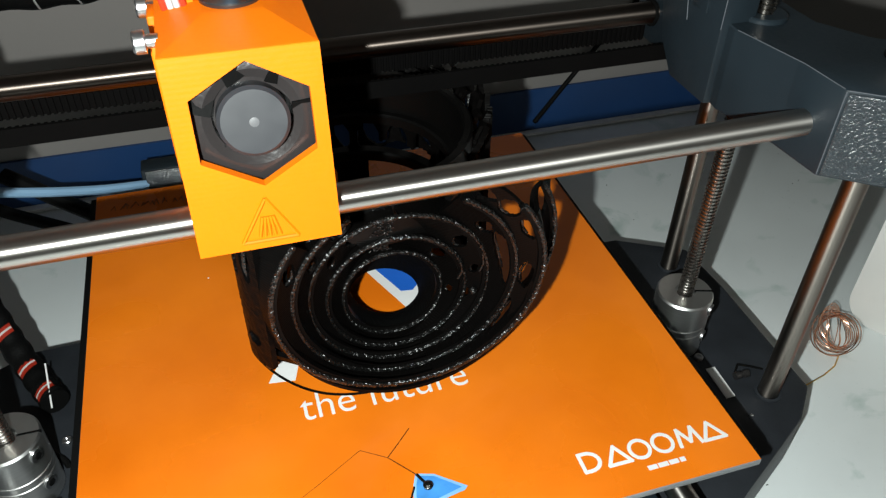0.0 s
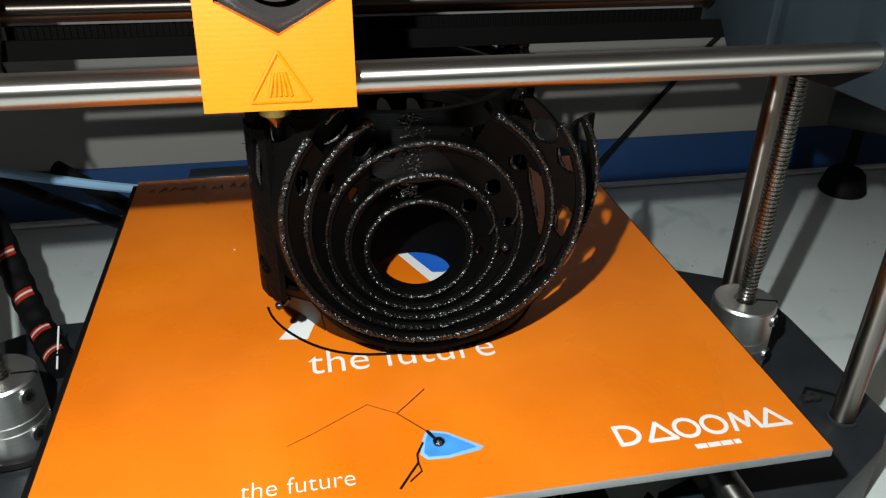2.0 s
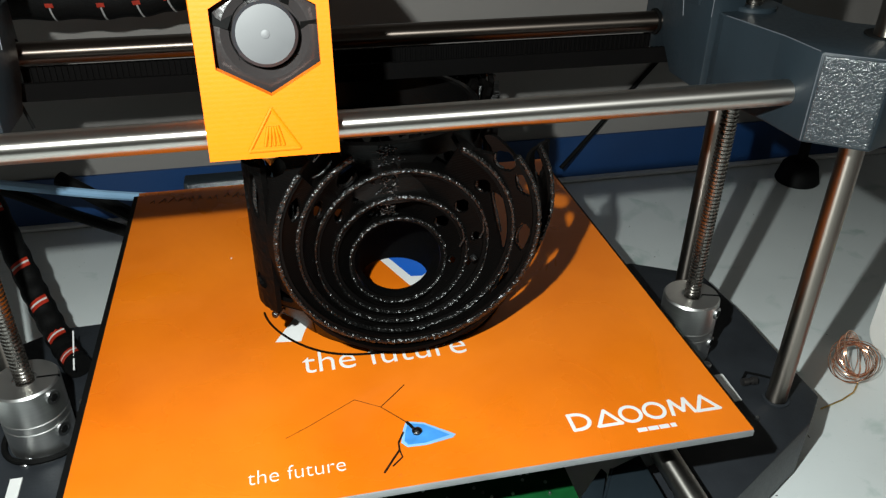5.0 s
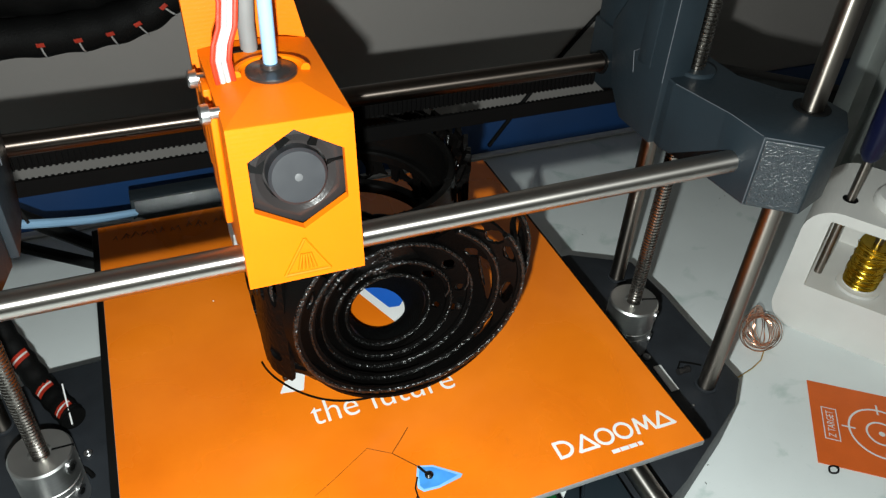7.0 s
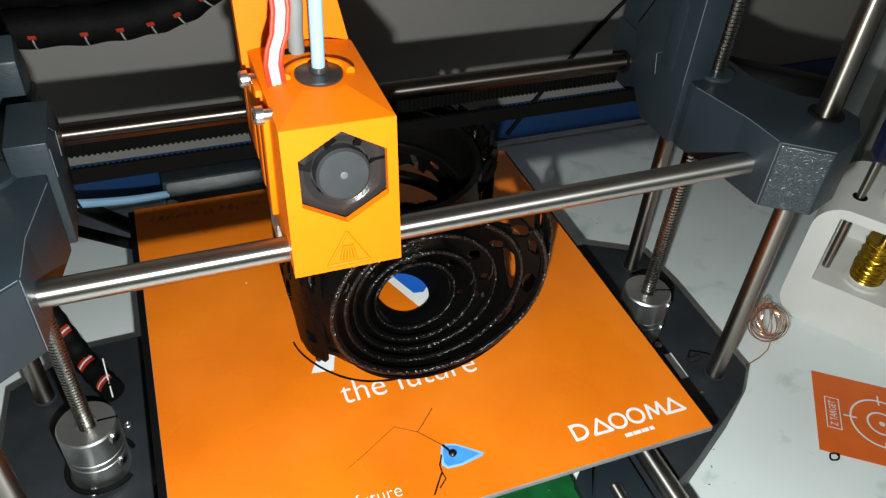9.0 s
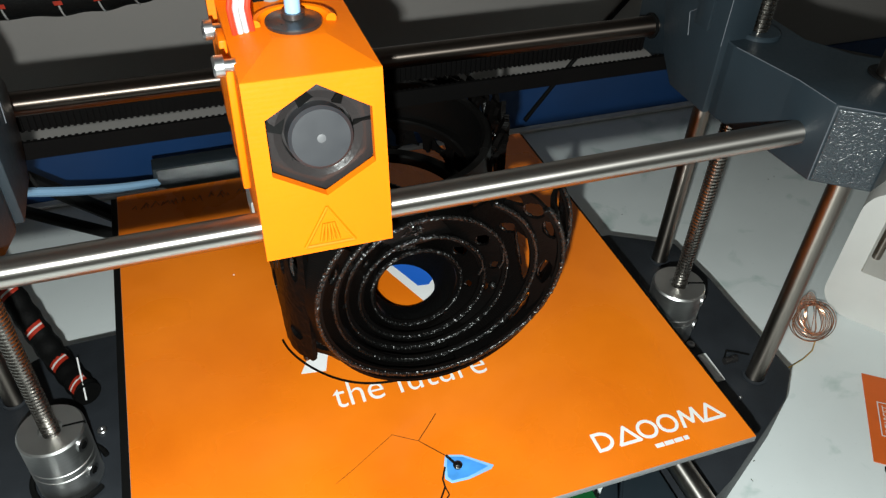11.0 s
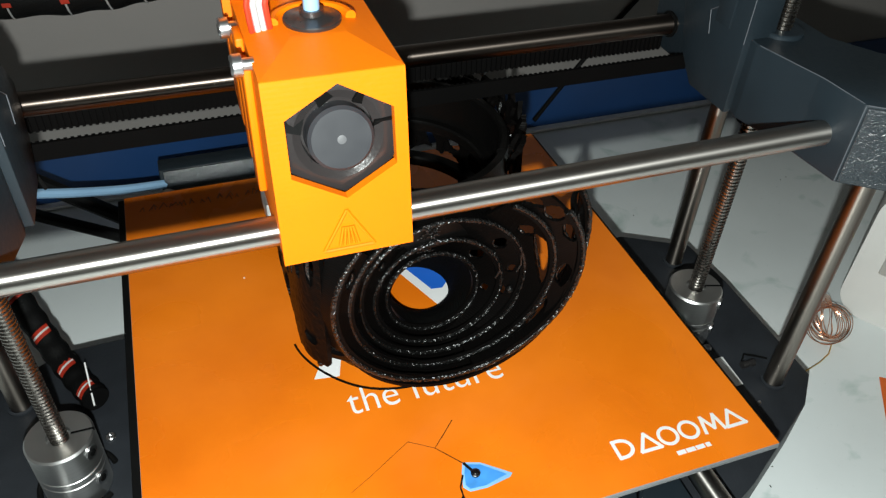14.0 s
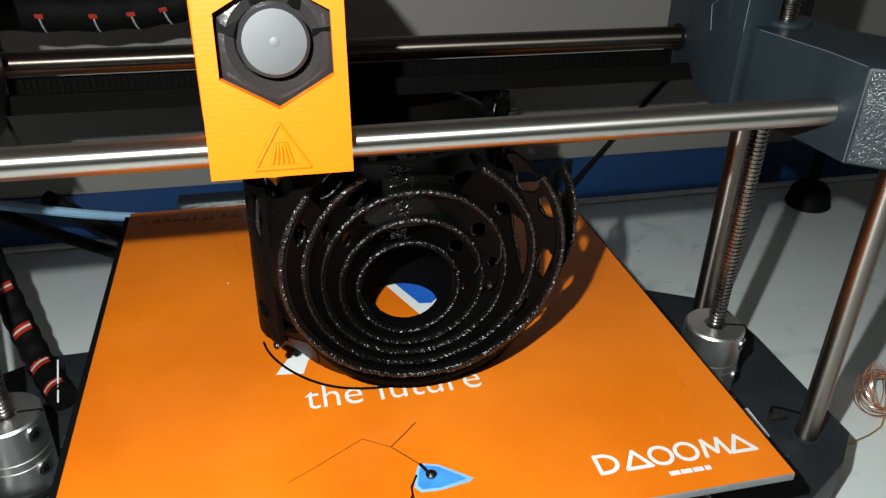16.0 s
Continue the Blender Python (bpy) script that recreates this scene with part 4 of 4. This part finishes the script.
lathe(bm, [(0.9, -46.75), (1.1, -46.7), (1.1, -46.4)], (HM + 0.6, 0, 190.0), 16, axis="y")
bm.transform(HUB_LEAN)
part("hub_dimple", bm, M_DIMPLE, hub)
for k in range(7):
    bm = bmesh.new()
    a = 2 * math.pi * k / 7
    d, n = Vector((math.cos(a), 0, math.sin(a))), Vector((-math.sin(a), 0, math.cos(a)))
    c = Vector((HM + 0.6, -42, 190.0))
    q = [c + d * 8.8 - n * 2.5 + Vector((0, 2, 0)), c + d * 14 - n * 3.5 + Vector((0, 2, 0)), c + d * 14 + n * 3 - Vector((0, 1.5, 0)), c + d * 8.8 + n * 2.5 - Vector((0, 1.5, 0))]
    lo = [bm.verts.new(p * 0.001) for p in q]
    hi = [bm.verts.new((p + Vector((0, 0.8, 0))) * 0.001) for p in q]
    bm.faces.new(lo), bm.faces.new(hi[::-1])
    for i in range(4):
        bm.faces.new((lo[i], hi[i], hi[(i + 1) % 4], lo[(i + 1) % 4]))
    part("fan_blade", bm, M_RUBBER, head)
# fitting, tube, wires
bm = bmesh.new()
lathe(bm, [(7.0, -1.2), (7.2, 0.2), (7.0, 0.5), (5.2, 0.6), (3.9, 1.1), (3.0, 1.3), (2.9, 2.6), (2.1, 2.6)], seg=28)
bm.transform(Matrix.Translation(V(-25.6, -19.5, 208.9)))
part("tube_fitting", bm, M_FITTING, head, "shiny black round fitting")
bm = bmesh.new()
sweep(bm, [Vector((-25.6, -19.5, 210)), Vector((-25.7, -20, 230)), Vector((-25.4, -20, 262)), Vector((-22, -10, 320)), Vector((-15, 12, 380))], 2.0, 14)
part("feed_tube", bm, M_PTFE, head, "pale blue plastic feed tube")
bm = bmesh.new()
sweep(bm, [Vector((-28.6, -3.2, 208)), Vector((-28.8, -3.4, 216)), Vector((-28.4, -4, 224)), Vector((-30, -4.5, 238)), Vector((-31, -2, 270)), Vector((-30, 10, 340))], 2.5, 12)
part("cable", bm, M_GREYWIRE, head, "thick grey cable")
for k, mt in enumerate((M_RED, M_RIBBON, M_RIBBON, M_RED)):
    bm = bmesh.new()
    x = HX0 + 2.2 + 1.45 * k
    sweep(bm, [Vector((x + 0.4, -20, 206.5)), Vector((x, -20.6, 210)), Vector((x - 0.3, -20.4, 214)), Vector((x + 0.6, -19.6, 218)), Vector((x + 2.6, -18, 222)), Vector((x + 3.8, -16, 228)), Vector((x + 3.6, -13, 238)), Vector((x + 2.6, -8, 256)), Vector((x + 2, 0, 320))], 0.72, 8)
    part("wire", bm, mt, head, "thin red and white ribbon wire")
for y, z in ((-33.5, 206.0), (-7.3, 203.5)):
    bm = bmesh.new()
    lathe(bm, [(1.3, -4.8), (2.2, -4.8), (2.6, -4.3), (2.6, -2.2), (1.5, -2.0), (1.5, 0.5)], (HX0 + 0.2, y, z), 18, axis="x")
    sc = part("screw", bm, M_SCREW, head, "shiny socket screw")
    bm = bmesh.new()
    lathe(bm, [(1.2, -4.9), (1.2, -4.4)], (HX0 + 0.2, y, z), 6, axis="x")
    part("socket", bm, M_DARK, sc)
bm = bmesh.new()
box(bm, HX0 + 2, HX1 + 2, 9, 50, 150, 186, 1.5)
part("carriage", bm, M_DARK, head, "black rear carriage riding on the rear rod")
bm = bmesh.new()
lathe(bm, [(0.4, 149.2), (1.2, 150.5), (3.4, 153), (4, 153), (4, 157), (3, 157), (3, 160.5)], (HM - 2, -32, 0), 16)
part("nozzle", bm, M_BRASS, head, "brass nozzle")
bm = bmesh.new()
box(bm, HX0 - 0.5, HX0 + 8, -26, -14, 153, 160.5, 0.6)
part("heater_block", bm, M_ALU, head)


# ---- under the bed ----
def bed_rod(x):
    th = thing("bed_rod", "steel guide rod running under the bed", "rod", group="bed rods")
    bm = bmesh.new()
    lathe(bm, [(4, -150), (4.5, -149.5), (4.5, 150), (4, 150.5)], (x, 0, 47), 24, axis="y")
    part("rod", bm, M_STEELY, th)


bed_rod(85)
bed_rod(-85)
bm = bmesh.new()
ctrl = thing("front_frame", "dark slate printed cross member under the front of the bed", "printer frame", (0, 0, LIFT))
prism(bm, [(66.5, -70), (79, -66), (79, -104), (66, -110), (55, -98), (55, -88)], 31.1, 41, bevel=0.8)
part("corner_block", bm, M_SLATE, ctrl)
bm = bmesh.new()
prism(bm, [(53, -77), (65, -66), (66, -69), (54.6, -88), (54, -95), (53, -94)], 31.1, 37.5, bevel=0.5)
part("flange", bm, M_SLATE, ctrl)
bm = bmesh.new()
sweep(bm, [Vector((66.6, -70.4, 40.6)), Vector((55.3, -88, 40.6)), Vector((55.3, -97.5, 40.6))], 0.7, 8)
part("ridge", bm, M_GLITTER, ctrl, "sparkling rough printed edge")
bm = bmesh.new()
lathe(bm, [(2.6, -86), (3.0, -86.4), (3.0, -124), (2.6, -124.5)], (66, 0, 41), 20, axis="y")
part("rod_end", bm, M_STEELY, ctrl, "short steel rod")
bm = bmesh.new()
prism(bm, [(-60, -70), (-76, -66), (-80, -82), (-80, -104), (-66, -110), (-56, -96)], 31.1, 41, bevel=1.0)
part("corner_block", bm, M_SLATE, ctrl)
for sx in (-1, 1):
    for y in (-86, 80):
        bm = bmesh.new()
        box(bm, 80 * sx - 14, 80 * sx + 14, y - 8, y + 8, 0, 16, 1)
        part("leg", bm, M_BASE, ctrl)
board = thing("control_board", "green circuit board with solder joints under the bed front", "circuit board", (0, 0, TOP))
bm = bmesh.new()
box(bm, -52, 54, -112, -58, 30, 31.6)
part("board", bm, M_GREEN, board)
bm = bmesh.new()
rs = random.Random(3)
for k in range(120):
    x, y = rs.uniform(-50, 52), rs.uniform(-110, -60)
    x, y = round(x / 2.5) * 2.5, round(y / 2.5) * 2.5
    lathe(bm, [(0.7, 31.6), (0.5, 32.2), (0.1, 32.4)], (x, y, 0), 6)
tagged(part("solder_joint", bm, M_SCREW, board), kind="stuff")
for x in (-48, 50):
    bm = bmesh.new()
    lathe(bm, [(3, 0), (3, 30)], (x, -85, 0), 12)
    part("spacer", bm, M_WHITE, board)


# slate block behind the bed that the pale tube runs into
block = thing("tube_holder", "slate printed holder behind the bed gripping a pale blue tube", "tube holder", (0, 0, 0))
bm = bmesh.new()
prism(bm, [(162, 36), (167, 52), (178, 52), (178, 36)], -88, -18, axis="x", bevel=0.8)
part("body", bm, M_SLATE, block)
bm = bmesh.new()
prism(bm, [(160.6, 36.4), (162.2, 36.0), (167.0, 51.4), (165.4, 51.8)], -86, -22, axis="x", bevel=0.3)
part("rough_face", bm, M_GLITTER, block, "rough sparkling sloped face")
for x0, x1 in ((-88, -76), (-30, -18)):
    bm = bmesh.new()
    box(bm, x0, x1, 165, 178, TOP, 36.2, 0.8)
    part("leg", bm, M_SLATE, block)


# ---- cables on the far side ----
def sleeve(pts, r, bands, label, thin=1.0):
    th = thing("cable_sleeve", label, "cable sleeve", group="cable sleeves")
    P = [Vector(p) for p in pts]
    fine = []
    for i in range(len(P) - 1):
        p0, p1, p2, p3 = P[max(i - 1, 0)], P[i], P[i + 1], P[min(i + 2, len(P) - 1)]
        for s in range(12):
            f = s / 12
            fine.append(0.5 * (2 * p1 + (p2 - p0) * f + (2 * p0 - 5 * p1 + 4 * p2 - p3) * f * f + (3 * p1 - p0 - 3 * p2 + p3) * f ** 3))
    fine.append(P[-1])
    bm = bmesh.new()
    sweep(bm, fine, r, 16, radii=[r * (1 + 0.05 * math.sin(i * 0.9)) for i in range(len(fine))])
    part("braid", bm, M_SLEEVE, th)
    for b in range(bands):
        i = int((b + 0.6) / bands * (len(fine) - 3)) + 1
        d = (fine[i + 1] - fine[i]).normalized()
        up = Vector((0, -0.55, 0.83)) if thin > 0.8 else Vector((0, -0.85, -0.5))
        up = (up - d * up.dot(d)).normalized()
        sd = d.cross(up)
        for mt, o0, o1, half, mid in ((M_RED, -3.0 * thin, 3.0 * thin, 0.75 * thin if thin > 0.8 else 0.10, 0.0 if thin > 0.8 else -0.48), (M_WHITE if thin > 0.8 else M_RIBBON, -0.7 * thin, 0.7 * thin, 0.2 + 0.5 * thin, 0.0 if thin > 0.8 else 0.07)):
            bm = bmesh.new()
            rows = []
            for k in range(9):
                a = mid - half + 2 * half * k / 8
                rad = (up * math.cos(a) + sd * math.sin(a)) * (r * 1.06 + (0.0 if mt is M_RED else 0.25))
                rows.append([bm.verts.new((fine[i] + rad + d * (o + 1.2 * a)) * 0.001) for o in (o0 * r / 8, o1 * r / 8)])
            for a, b2 in zip(rows, rows[1:]):
                bm.faces.new((a[0], a[1], b2[1], b2[0]))
            bmesh.ops.solidify(bm, geom=list(bm.faces), thickness=0.0003)
            part("stripe", bm, mt, th, "red stripe" if mt is M_RED else "white stripe")


sleeve([(-166, 108, 92), (-157, 92, 76), (-150, 79.5, 63), (-144, 68.5, 53), (-138.5, 58.5, 45.5), (-132.5, 48, 39.8), (-126.5, 37, 38.4), (-123, 30.5, 38.4)], 5.3, 5, "black braided cable sleeve with red and white stripes")
sleeve([(-250, 150, 172), (-170, 151, 160), (-124, 151, 157), (-90, 151, 157), (-64, 150, 162), (-44, 150, 175), (-28, 156, 196), (-16, 165, 240)], 9, 13, "thick black cable sleeve hanging behind the printer", 0.5)
sleeve([(-260, 172, 205), (-170, 172, 186), (-124, 172, 182), (-85, 171, 181), (-55, 171, 187), (-30, 174, 202), (-14, 180, 240), (-8, 184, 280)], 24, 3, "bundle of black cables hanging behind the printer", 0.1)


def line(name, label, pts, r, mt, cat="cable"):
    th = thing(name, label, cat, group=name)
    P = [Vector(p) for p in pts]
    fine = []
    for i in range(len(P) - 1):
        p0, p1, p2, p3 = P[max(i - 1, 0)], P[i], P[i + 1], P[min(i + 2, len(P) - 1)]
        for s in range(10):
            f = s / 10
            fine.append(0.5 * (2 * p1 + (p2 - p0) * f + (2 * p0 - 5 * p1 + 4 * p2 - p3) * f * f + (3 * p1 - p0 - 3 * p2 + p3) * f ** 3))
    fine.append(P[-1])
    bm = bmesh.new()
    sweep(bm, fine, r, 10)
    part("strand", bm, mt, th)


line("feed_tube", "pale blue plastic tube behind the bed", [(-260, 136, 101), (-195, 140, 79), (-145, 147, 63), (-110, 157, 51), (-84, 166, 44)], 2.4, M_PTFE, "tube")
line("wall_cable", "thin black cable hanging against the wall", [(150, 205, 22), (175, 215, 42), (202.4, 220, 70), (227, 220, 98), (248, 220, 120), (285, 221, 168), (330, 221, 250)], 1.5, M_RUBBER)
line("sleeve_tie", "thin white tie at the end of the cable sleeve", [(-125.3, 43.6, 47), (-124.3, 35, 44.2), (-123.1, 25.1, 41)], 0.35, M_WHITE, "cable tie")
line("bed_cable", "black cable lying behind the bed", [(-150, 165, 62), (-120, 150, 48), (-98, 138, 40), (-80, 128, 42)], 4.0, M_RUBBER)
line("bed_cable", "black cable lying behind the bed", [(-260, 175, 74), (-190, 160, 66), (-140, 140, 52), (-100, 120, 44)], 3.0, M_RUBBER)

# ---- things on the worktop ----
card = thing("target_card", "orange printed card with a white target, lying on the worktop", "card", (227.5, -37.5, TOP + 0.1))
card.rotation_euler = (0, 0, math.radians(-36.5))
# along +x the long side, towards -y the short side
bm = bmesh.new()
box(bm, 0, 86, -54, 0, 0, 0.4)
part("sheet", bm, M_CARD, card)
bm = bmesh.new()
for r0, r1 in ((15.0, 16.0), (6.6, 7.6), (0, 1.5)):
    ring_flat(bm, 33, -27, max(r0, 0.01), r1, 0.45, 0.05)
for a in range(4):
    c, s = math.cos(a * math.pi / 2), math.sin(a * math.pi / 2)
    P = [(33 + c * p - s * q, -27 + s * p + c * q) for p, q in ((12.5, -0.45), (19, -0.45), (19, 0.45), (12.5, 0.45))]
    flat(bm, P, 0.49, 0.05)
part("target", bm, M_INK, card)
bm = bmesh.new()
for x0, x1, y0_, y1_ in ((5, 5.5, -38, -17), (12, 12.5, -38, -17), (5, 12.5, -38, -37.5), (5, 12.5, -17.5, -17)):
    flat(bm, [(x0, y0_), (x1, y0_), (x1, y1_), (x0, y1_)], 0.45 if x1 - x0 < 1 else 0.49, 0.05)
part("text_frame", bm, M_INK, card)
me = text_mesh("Z TARGET", -36, -19, -10.6, -7.0, 0.45, 0.05)
for v in me.vertices:
    v.co = Vector((-v.co.y, v.co.x, v.co.z))
me.materials.append(M_INK)
ob = tagged(new("lettering", me), "white printed words")
ob.parent = card

curl = thing("filament_curl", "tiny curl of black filament beside the card", "filament scrap", (199, -87, TOP + 0.6))
bm = bmesh.new()
sweep(bm, [Vector((2.6 * math.cos(a) * (1 + 0.2 * math.sin(2 * a)), 2.0 * math.sin(a), 0.1 * a)) for a in [k * 0.3 for k in range(23)]], 0.45, 8)
part("strand", bm, M_RUBBER, curl)

coil = thing("copper_coil", "loose coil of thin bare copper wire on the worktop", "wire coil", (221, -4, TOP))
rs = random.Random(11)
for k in range(15):
    bm = bmesh.new()
    R0 = rs.uniform(8.6, 12.2)
    rot = Euler((0.40 + 0.11 * (k - 7) + rs.uniform(-0.12, 0.12), -0.15 + 0.09 * (k - 7) + rs.uniform(-0.1, 0.1), 0.5))
    c = Vector((0.25 * (k - 7), 0.45 * (k - 7), 8.8))
    pts = []
    for i in range(41):
        a = 2 * math.pi * i / 40
        p = Vector((R0 * math.cos(a), R0 * 0.94 * math.sin(a), 0.4 * math.sin(a * 3 + k)))
        p.rotate(rot)
        p += c
        p.z = max(0.35, p.z)
        pts.append(p)
    sweep(bm, pts, 0.2, 6, cap=False)
    part("loop", bm, M_COPPER, coil)
bm = bmesh.new()
sweep(bm, [Vector((-2, -9, 1.5)), Vector((-8, -14, 1.2)), Vector((-16, -17, 0.8)), Vector((-29, -20, 0.5))], 0.36, 6)
part("tail", bm, M_BRASS, coil, "dull wire tail")

# winding jig: white printed block with a gold wire spool in its window
jig = thing("winding_jig", "white printed winding block holding a spool of gold wire", "winding jig", (239, 10, TOP))
jig.rotation_euler = (0, 0, math.radians(-54.5))


def rounded(w, h, r, x0=0.0, z0=0.0, seg=8):
    P = []
    for cx, cz, a0 in ((x0 + w - r, z0 + r, -90), (x0 + w - r, z0 + h - r, 0), (x0 + r, z0 + h - r, 90), (x0 + r, z0 + r, 180)):
        P += [(cx + r * math.cos(math.radians(a0 + 90 * k / seg)), cz + r * math.sin(math.radians(a0 + 90 * k / seg))) for k in range(seg + 1)]
    return P


JW, JH = 130, 80
bm = bmesh.new()
op = rounded(JW, JH, 16)
ip = rounded(JW - 24, JH - 37, 1.2, 12, 31)
for y, rev in ((0, False), (59, True)):
    vo = [bm.verts.new(V(x, y, z)) for x, z in op]
    vi = [bm.verts.new(V(x, y, z)) for x, z in ip]
    es = [bm.edges.new((v[i], v[(i + 1) % len(v)])) for v in (vo, vi) for i in range(len(v))]
    bmesh.ops.triangle_fill(bm, use_beauty=True, edges=es)
    if rev:
        for a, b in ((vo, f_vo), (vi, f_vi)):
            for i in range(len(a)):
                bm.faces.new((a[i], a[(i + 1) % len(a)], b[(i + 1) % len(b)], b[i]))
    f_vo, f_vi = vo, vi
part("frame", bm, M_PRINTWHITE, jig)
bm = bmesh.new()
box(bm, 11, JW - 11, 54, 58.5, 30, 56)
part("back_panel", bm, M_PRINTWHITE, jig)
# the darkness seen through the open back, put in as a black sheet
bm = bmesh.new()
box(bm, 11, JW - 11, 55, 58.4, 56.05, JH - 5)
part("back_shade", bm, M_DARK, jig, "black sheet standing in for the darkness above the back panel")
bm = bmesh.new()
lathe(bm, [(9, 31.05), (11.5, 31.3), (11.5, 33.2), (8.5, 33.6), (8.5, 34.5)], (37, 16, 0), 30)
part("spool_flange", bm, M_PRINTWHITE, jig)
bm = bmesh.new()
prof = []
for k in range(28):
    w = rs.uniform(-0.25, 0.35)
    prof += [(8.1 + w, 34 + k * 1.0), (8.7 + w, 34.5 + k * 1.0)]
lathe(bm, prof, (37, 16, 0), 28)
part("wire_spool", bm, M_GOLD, jig, "gold wire wound tight on the spool")
for x, y, zt in ((16, 17, 170), (37, 16, 76)):
    bm = bmesh.new()
    lathe(bm, [(2.2, 31.05), (2.2, zt)], (x, y, 0), 16)
    part("spindle", bm, M_STEELZ, jig)
bm = bmesh.new()
lathe(bm, [(13, JH + 0.05), (14.5, JH + 1.5), (14.5, JH + 5), (13, JH + 7), (10, JH + 7.4), (8, JH + 6), (7, JH + 4)], (40, 24, 0), 32)
part("collar", bm, M_PRINTWHITE, jig)
bm = bmesh.new()
lathe(bm, [(3, 104), (5.5, 108), (6.0, 130), (6.0, 170), (3.5, 176)], (16, 17, 0), 14)
part("screwdriver_grip", bm, M_NAVY, jig, "dark blue grip")

# second machine standing farther along the wall
frm = thing("aluminium_frame", "black and aluminium profile frame of another machine on rubber feet", "machine frame", (0, 0, TOP))
bm = bmesh.new()
prism(bm, [(304, 196), (312, 206), (400, 128), (392, 118)], 44, 64, bevel=1.5)
part("lower_rail", bm, M_BLACKPROF, frm)
bm = bmesh.new()
box(bm, 352, 366, 96, 110, 0, 420, 1)
part("post", bm, M_ALUPROF, frm)
bm = bmesh.new()
box(bm, 376, 400, 96, 120, 0, 420, 1)
part("post", bm, M_ALUPROF, frm)
for x, y in ((322, 188), (388, 128)):
    bm = bmesh.new()
    lathe(bm, [(14, 0), (15, 1.5), (12, 13), (9, 16), (3.5, 17), (3.5, 45)], (x, y, 0), 26)
    part("rubber_foot", bm, M_RUBBER, frm)

# dark ring round each hole of the jig's top plate, and stray winding wire
for k in range(5):
    bm = bmesh.new()
    sweep(bm, [Vector((37 + 9.3 * math.cos(a), 16 + 9.3 * math.sin(a), 40 + 4 * k + 2.2 * math.sin(a + k) + 0.4 * a)) for a in [i * 0.3 for i in range(22)]], 0.22, 5)
    part("loose_winding", bm, M_GOLD, jig)
bm = bmesh.new()
lathe(bm, [(2.9, JH + 0.05), (3.9, JH + 0.05), (3.9, JH + 0.3), (2.9, JH + 0.3)], (16, 17, 0), 20)
part("hole_rim", bm, M_DARK, jig)

# crumbs of filament and dust on the worktop
crumbs = thing("crumbs", "tiny dark crumbs scattered on the white worktop", "crumbs", (0, 0, TOP), kind="stuff")
rs = random.Random(21)
bm = bmesh.new()
for k in range(16):
    x, y = (rs.uniform(172, 300), rs.uniform(-130, 150)) if k > 3 else (130 + 7 * k, -80 + 8 * k)
    d = Vector((rs.uniform(-1, 1), rs.uniform(-1, 1), 0)).normalized() * rs.uniform(0.2, 0.7)
    c = Vector((x, y, 0.2))
    sweep(bm, [c - d, c + d], 0.18, 5)
part("crumb", bm, M_RUBBER, crumbs)

loop = thing("wire_loop", "thin black cable looped round the coupling on the base", "cable", (-130, -4, 31 + LIFT))
bm = bmesh.new()
sweep(bm, [Vector((13.5 * math.cos(a), 13.5 * math.sin(a), 1.4 + 0.5 * math.sin(3 * a))) for a in [0.35 + 0.16 * k for k in range(34)]], 1.1, 8)
part("strand", bm, M_RUBBER, loop)
